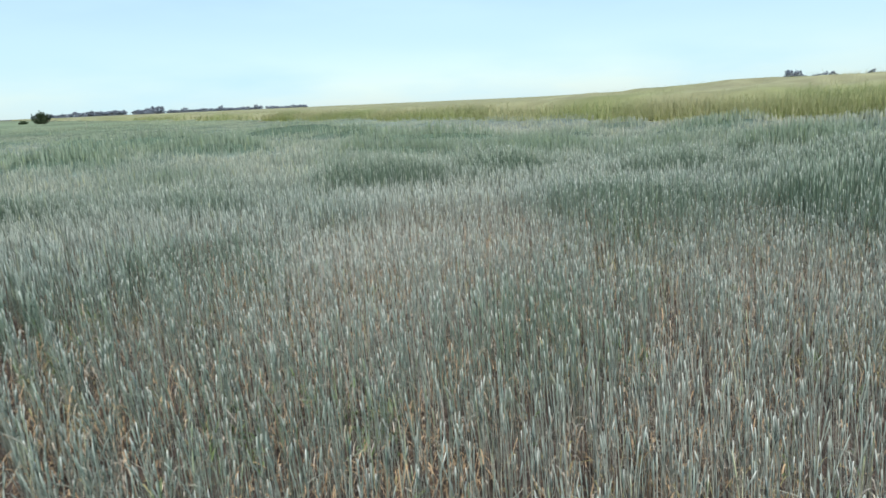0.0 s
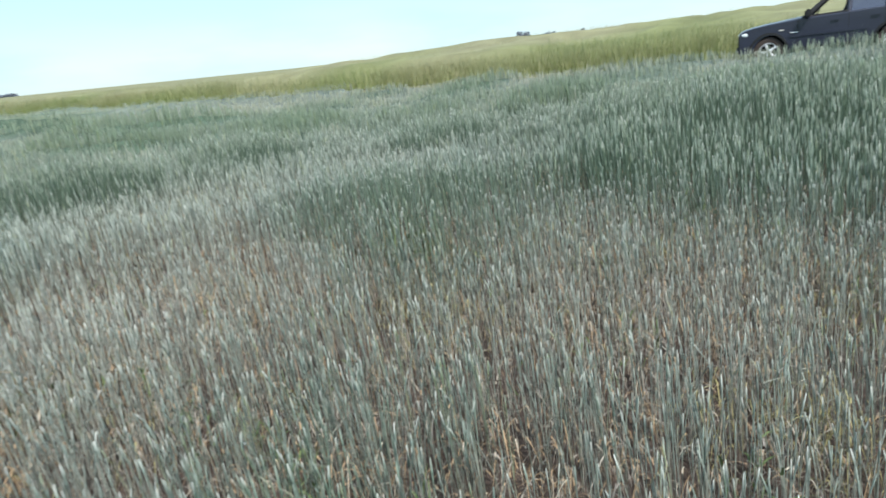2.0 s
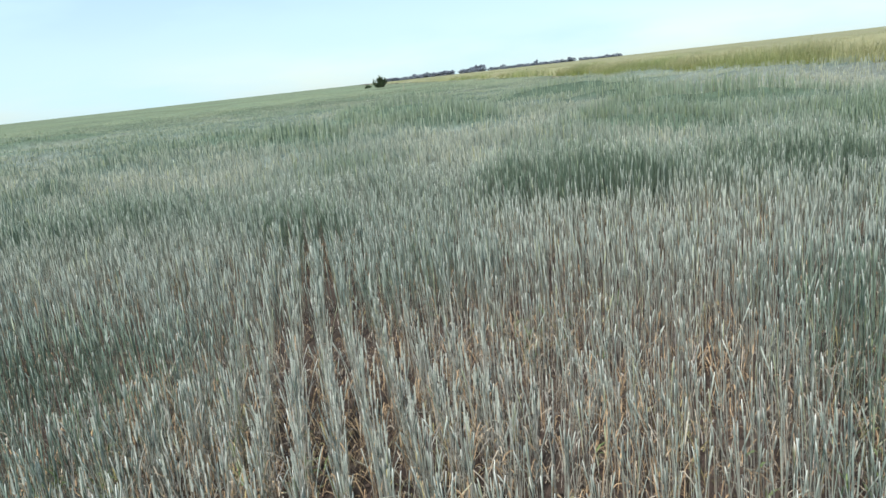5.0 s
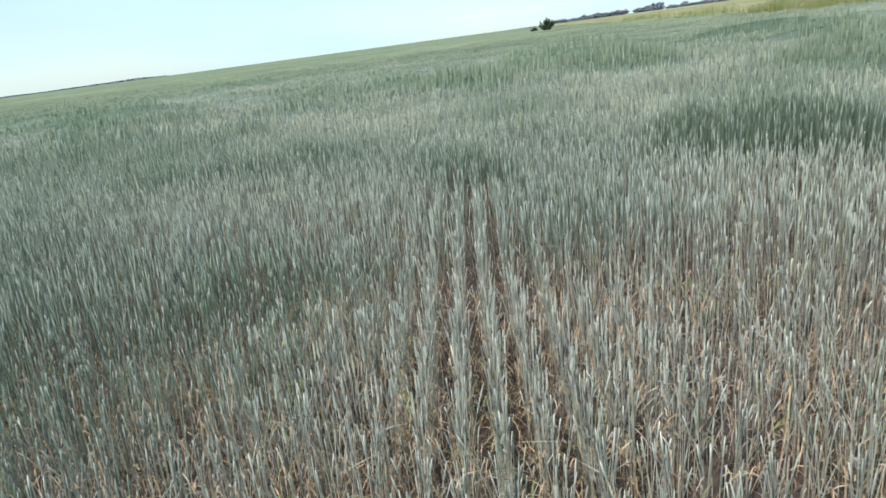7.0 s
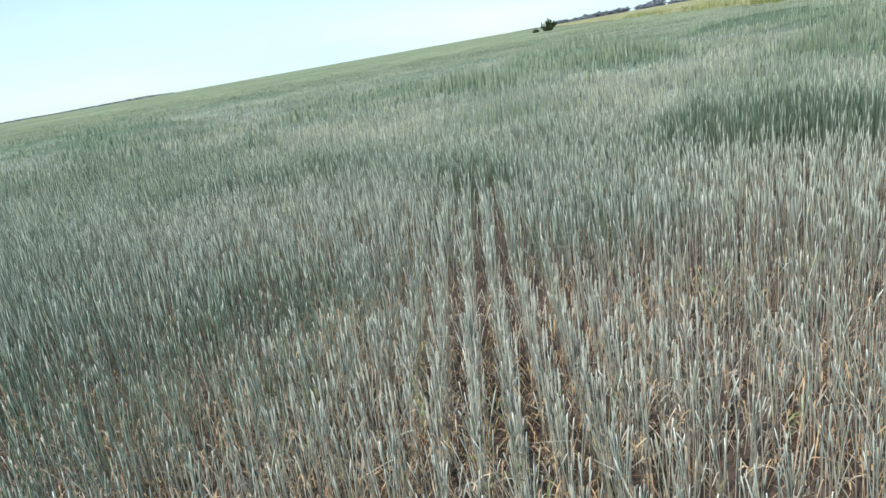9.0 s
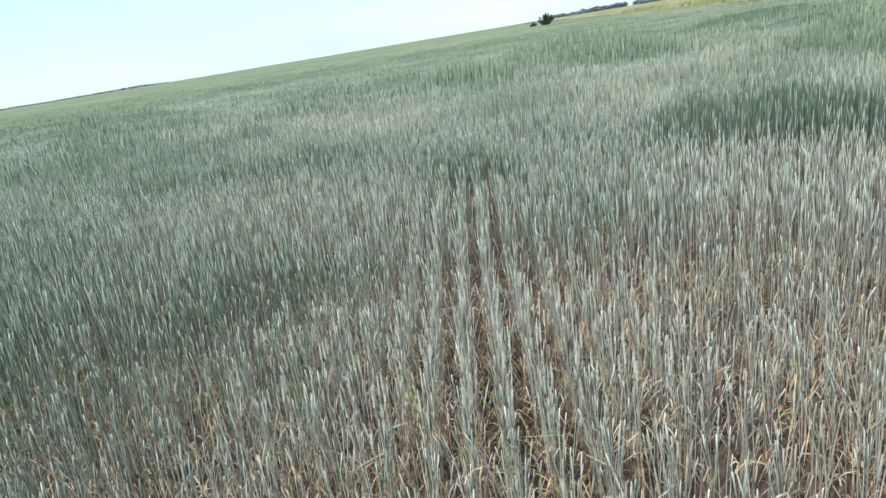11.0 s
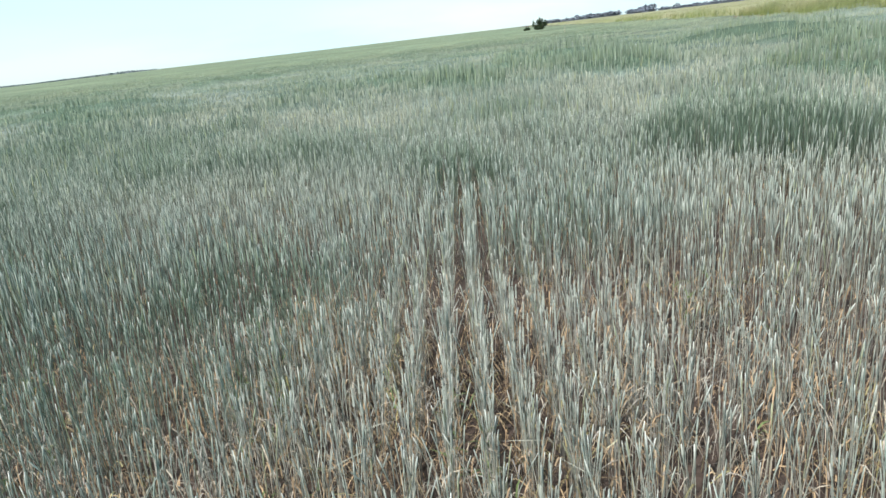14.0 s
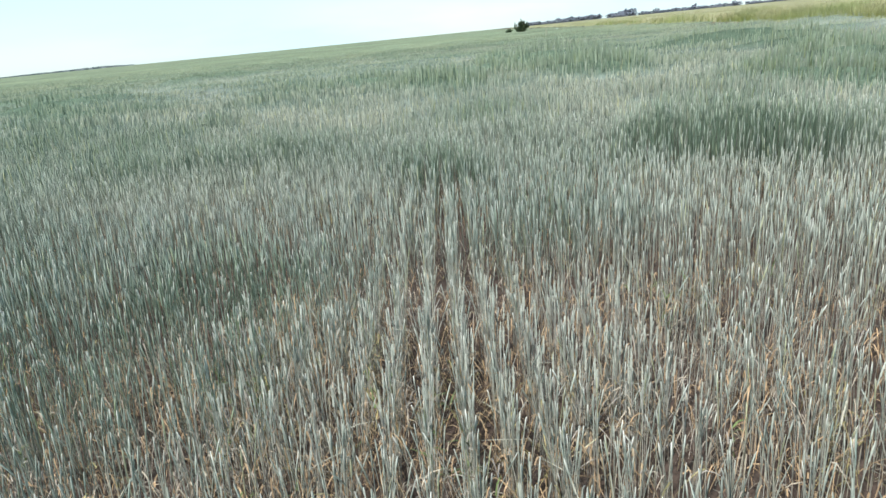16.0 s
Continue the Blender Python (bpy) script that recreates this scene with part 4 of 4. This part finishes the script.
build_car(on_land(*(TRACK_P + TRACK_N * 0.65 - TRACK_U * 0.03), CAR_TURN, -0.01) @ pose(0, 0, 0, 0, 2.2, 0) @ Matrix.Diagonal((1.02, 1, 1.07, 1)))


# ---- trees and bushes ----
def crown(n, blobs, leaf, tint_seed, mat, name):
    """Small leaves gathered in uneven clumps."""
    rnd = np.random.RandomState(tint_seed)
    v, f = [], []
    for i in range(n):
        bx, by, bz, br, bh = blobs[rnd.randint(len(blobs))]
        d = rnd.randn(3)
        d /= np.linalg.norm(d)
        r = rnd.rand() ** 0.35
        c = np.array((bx + d[0] * br * r, by + d[1] * br * r, bz + d[2] * bh * r))
        a, b = rnd.randn(3), rnd.randn(3)
        a /= np.linalg.norm(a)
        b = np.cross(a, b)
        b /= np.linalg.norm(b)
        s = leaf * (0.6 + 0.8 * rnd.rand())
        k = len(v)
        v += [c - a * s, c + b * s * 0.5, c + a * s, c - b * s * 0.5]
        f.append((k, k + 1, k + 2, k + 3))
    me = bpy.data.meshes.new(name)
    me.from_pydata([tuple(q) for q in v], [], f)
    me.materials.append(mat)
    return me


def build_tree(name, x, y, height, spread, seed, leaf, n, mat, label, category, group="", low=0.3):
    rnd = random.Random(seed)
    tree = thing(name, on_land(x, y, rnd.uniform(0, 360)), label, category, group)
    bm = bmesh.new()
    rod(bm, (0, 0, -0.2), (0, 0, height * 0.5), height * 0.03, height * 0.018, 7)
    blobs = []
    for i in range(9):
        a = 6.2832 * i / 9 + rnd.uniform(-0.4, 0.4)
        r = spread * rnd.uniform(0.35, 0.75)
        z = height * rnd.uniform(low + 0.15, 0.88)
        tip = (r * math.cos(a), r * math.sin(a), z)
        rod(bm, (0, 0, height * rnd.uniform(0.12, 0.4)), tip, height * 0.014, height * 0.004, 5)
        blobs.append((*tip, spread * rnd.uniform(0.25, 0.42), height * rnd.uniform(0.10, 0.2)))
    blobs.append((0, 0, height * 0.72, spread * 0.45, height * 0.24))
    blobs.append((0, 0, height * (low + 0.1), spread * 0.6, height * 0.2))
    part("trunk", bm, M_BARK, tree)
    c = new("crown", crown(n, blobs, leaf, seed, mat, "crown"))
    c.parent = tree
    return tree


def at(az_deg, dist):
    a = radians(az_deg)
    return 0.85 + dist * math.sin(a), 3.5 + dist * math.cos(a)


def build_bush(x, y, height, spread, seed, n, label):
    """A spreading bush: many thin stems from one stool, with ragged leafy tips."""
    rnd = random.Random(seed)
    bush = thing("bush", on_land(x, y), label, "bush")
    bm, blobs = bmesh.new(), []
    for i in range(34):
        a, tilt = rnd.uniform(0, 6.2832), rnd.uniform(0.05, 1.0)
        reach = height * rnd.uniform(0.75, 1.08) * (1 - 0.25 * tilt)
        tip = (spread * tilt * math.cos(a) * 1.1, spread * tilt * math.sin(a) * 1.1, reach)
        rod(bm, (tip[0] * 0.1, tip[1] * 0.1, -0.1), tip, 0.03, 0.008, 5)
        for k in (0.35, 0.55, 0.75, 0.92):
            blobs.append((tip[0] * k, tip[1] * k, tip[2] * k, spread * 0.2 * (1.35 - k), height * 0.13))
    part("stems", bm, M_BARK, bush)
    c = new("crown", crown(n, blobs, 0.13, seed, M_LEAF, "crown"))
    c.parent = bush
    return bush


build_bush(*at(-34.5, 138), 2.9, 1.65, 5, 3000, "lone dark green bush at the field's edge")
build_bush(*at(-35.6, 150), 1.2, 1.1, 6, 900, "low dark scrub beside the lone bush")

FAR_LABEL = "distant dark green tree of a windbreak on the skyline"
rnd = random.Random(3)
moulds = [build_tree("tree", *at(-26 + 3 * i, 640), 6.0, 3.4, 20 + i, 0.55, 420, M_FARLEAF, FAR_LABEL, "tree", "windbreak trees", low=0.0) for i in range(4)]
a = -33.9
while a < -12.6:
    if not (-27.6 < a < -26.9 or -24.75 < a < -24.35 or -16.6 < a < -16.1):
        k = rnd.choice(moulds)
        x, y = at(a, 650 + rnd.uniform(-25, 25))
        t = copy_thing(k, on_land(x, y, rnd.uniform(0, 360)))
        h = rnd.uniform(0.62, 0.95) * (1.0 if a > -31.5 else 0.8) * (1.35 if -25.8 < a < -25.2 else 1) * (1.12 if a < -24.5 else 0.8)
        t.scale = (h * 1.5, h * 1.5, h * 0.9)
    a += rnd.uniform(0.14, 0.26)
for a, h in ((28.4, 0.4), (28.9, 0.5), (29.4, 0.75), (29.75, 1.1), (30.15, 1.15), (30.5, 0.75), (30.9, 0.5), (31.3, 0.6), (31.7, 0.65), (32.2, 0.8), (32.7, 0.7), (33.3, 0.4), (33.9, 0.4), (35.2, 0.7), (44.2, 0.8), (47.0, 0.7)):
    x, y = at(a, 400)
    t = copy_thing(moulds[int(a * 7) % 4], on_land(x, y, a * 40))
    t.scale = (h * 0.85, h * 0.85, h * 0.95)

# far woods along the open horizon, haze mixed into their blue-grey tint
sh = Sheaf()
n = 5200
fa = np.radians(np.random.uniform(-110, -68, n))
fd = 1250 + 60 * np.random.rand(n)
fx, fy = fd * np.sin(fa), fd * np.cos(fa)
fh = (2.0 + 2.2 * vnoise(np.degrees(fa), fd * 0, 2.2, 40)) * (0.6 + 0.5 * np.random.rand(n))
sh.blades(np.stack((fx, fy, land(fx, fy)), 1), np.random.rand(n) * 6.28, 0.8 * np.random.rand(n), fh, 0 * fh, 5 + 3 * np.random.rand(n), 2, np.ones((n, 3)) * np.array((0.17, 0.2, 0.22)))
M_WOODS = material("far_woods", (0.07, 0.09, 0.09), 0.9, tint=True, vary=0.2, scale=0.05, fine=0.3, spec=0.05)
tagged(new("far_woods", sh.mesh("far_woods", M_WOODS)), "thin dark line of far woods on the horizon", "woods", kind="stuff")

# ---- posts ----
def build_post(x, y, height, r, label, mat=M_POST):
    post = thing("post", on_land(x, y), label, "post")
    bm = rod(bmesh.new(), (0, 0, -0.3), (0, 0, height), r, r * 0.9, 9)
    bmesh.ops.bevel(bm, geom=[e for e in bm.edges if all(v.co.z > height - 0.01 for v in e.verts)], offset=r * 0.25, segments=1, affect="EDGES")
    part("shaft", bm, mat, post)
    return post


build_post(*at(-32.3, 74), 1.05, 0.045, "thin pale weathered marker post in the crop", M_STAKE)
build_post(0.75 + 25.5 * math.sin(radians(64.5)), 2.25 + 25.5 * math.cos(radians(64.5)), 1.2, 0.065, "dark weathered wooden post standing in tall grass")


# ---- single plants at the edge of the last stand ----
def ear_mesh(bm, top, length, lean, seed):
    """An ear of overlapping spikelets in two ranks."""
    rnd = random.Random(seed)
    for i in range(14):
        k = i / 14
        side = 1 if i % 2 else -1
        r = 0.0034 * (1 - 0.45 * k)
        c = Vector((lean[0] * (1 + 0.2 * k) + side * r * 0.55, lean[1] * (1 + 0.2 * k), top + length * k))
        m = Matrix.Translation(c) @ Euler((rnd.uniform(-0.1, 0.1), side * 0.25, rnd.uniform(0, 1))).to_matrix().to_4x4() @ Matrix.Diagonal((r, r * 0.9, length * 0.12, 1))
        bmesh.ops.create_icosphere(bm, subdivisions=1, radius=1, matrix=m) if i % 3 == 0 else bmesh.ops.create_cone(bm, cap_ends=True, segments=5, radius1=0.9, radius2=0.25, depth=2, matrix=m)
    return bm


def ribbon(bm, base, turn, length, rise, droop, width, steps=5):
    rows = []
    for i in range(steps + 1):
        t = i / steps
        o = length * (0.35 * t + 0.65 * t * t)
        c = Vector((base[0] + math.cos(turn) * o, base[1] + math.sin(turn) * o, base[2] + rise * t - droop * t * t))
        w = 0.5 * width * math.sqrt(max(0.02, 1 - t ** 1.6))
        n = Vector((-math.sin(turn), math.cos(turn), 0.25)) * w
        rows.append((bm.verts.new(c - n), bm.verts.new(c + Vector((0, 0, -w * 0.5))), bm.verts.new(c + n)))
    for a, b in zip(rows, rows[1:]):
        bm.faces.new((a[0], a[1], b[1], b[0])), bm.faces.new((a[1], a[2], b[2], b[1]))
    return bm


M_STEM = material("wheat_stem", (0.30, 0.305, 0.28), 0.5, vary=0.25, scale=14, fine=90, translucent=0.1)
M_EAR = material("wheat_ear", (0.36, 0.38, 0.335), 0.55, vary=0.25, scale=60, fine=300, bump=0.001)
M_DRYLEAF = material("withered_leaf", (0.36, 0.29, 0.19), 0.7, vary=0.35, scale=25, fine=120, translucent=0.2)


def build_plant(seed, height, label):
    rnd = random.Random(seed)
    plant = thing("wheat_plant", pose(0, 0, 0), label, "wheat", "single wheat plants")
    lean = (rnd.uniform(-0.03, 0.03), rnd.uniform(-0.03, 0.03))
    ear = rnd.uniform(0.06, 0.08)
    bm = bmesh.new()
    last = Vector((0, 0, -0.02))
    for k in (0.3, 0.65, 1.0):
        p = Vector((lean[0] * k * k, lean[1] * k * k, (height - ear) * k))
        rod(bm, last, p, 0.0017, 0.0015, 5)
        last = p
    part("stem", bm, M_STEM, plant)
    part("ear", ear_mesh(bmesh.new(), height - ear, ear, lean, seed), M_EAR, plant, "pale grey-green ear")
    for i in range(2):
        z = height * rnd.uniform(0.3, 0.6)
        part("leaf", ribbon(bmesh.new(), (lean[0] * 0.2, lean[1] * 0.2, z), rnd.uniform(0, 6.28), rnd.uniform(0.02, 0.06), rnd.uniform(0.1, 0.17), rnd.uniform(0, 0.04), 0.006), M_STEM, plant)
    for i in range(2):
        z = height * rnd.uniform(0.05, 0.3)
        part("withered_leaf", ribbon(bmesh.new(), (0, 0, z), rnd.uniform(0, 6.28), rnd.uniform(0.06, 0.12), rnd.uniform(0.06, 0.12), rnd.uniform(0.14, 0.24), 0.007), M_DRYLEAF, plant, "curled tawny lower leaf")
    return plant


PLANT_LABELS = ("slender grey-green wheat plant with tawny lower leaves", "short grey-green wheat plant with a pale ear", "tall bluish wheat plant with curled dry leaves")
plants = [build_plant(60 + i, 0.42 + 0.025 * (i % 6), PLANT_LABELS[0 if i % 6 in (2, 3) else (1 if i % 6 < 2 else 2)]) for i in range(6)]
rnd = random.Random(9)
placed = 0
row0 = int((Vector((-1.1, 4.3)).dot(Vector(ROW_Q))) / ROW_GAP)
for row in range(row0, row0 + 13):
    for k in range(20):
        p = Vector(ROW_D) * (3.75 + 0.055 * k + rnd.uniform(-0.02, 0.02)) + Vector(ROW_Q) * (row * ROW_GAP + rnd.gauss(0, 0.014))
        m = on_land(p.x, p.y) @ pose(0, 0, 0, -5.1, -2.3, 0) @ pose(0, 0, 0, 0, 0, rnd.uniform(0, 360))
        if placed < 6:
            plants[placed].matrix_world = m
        else:
            copy_thing(plants[rnd.randrange(6)], m)
        placed += 1
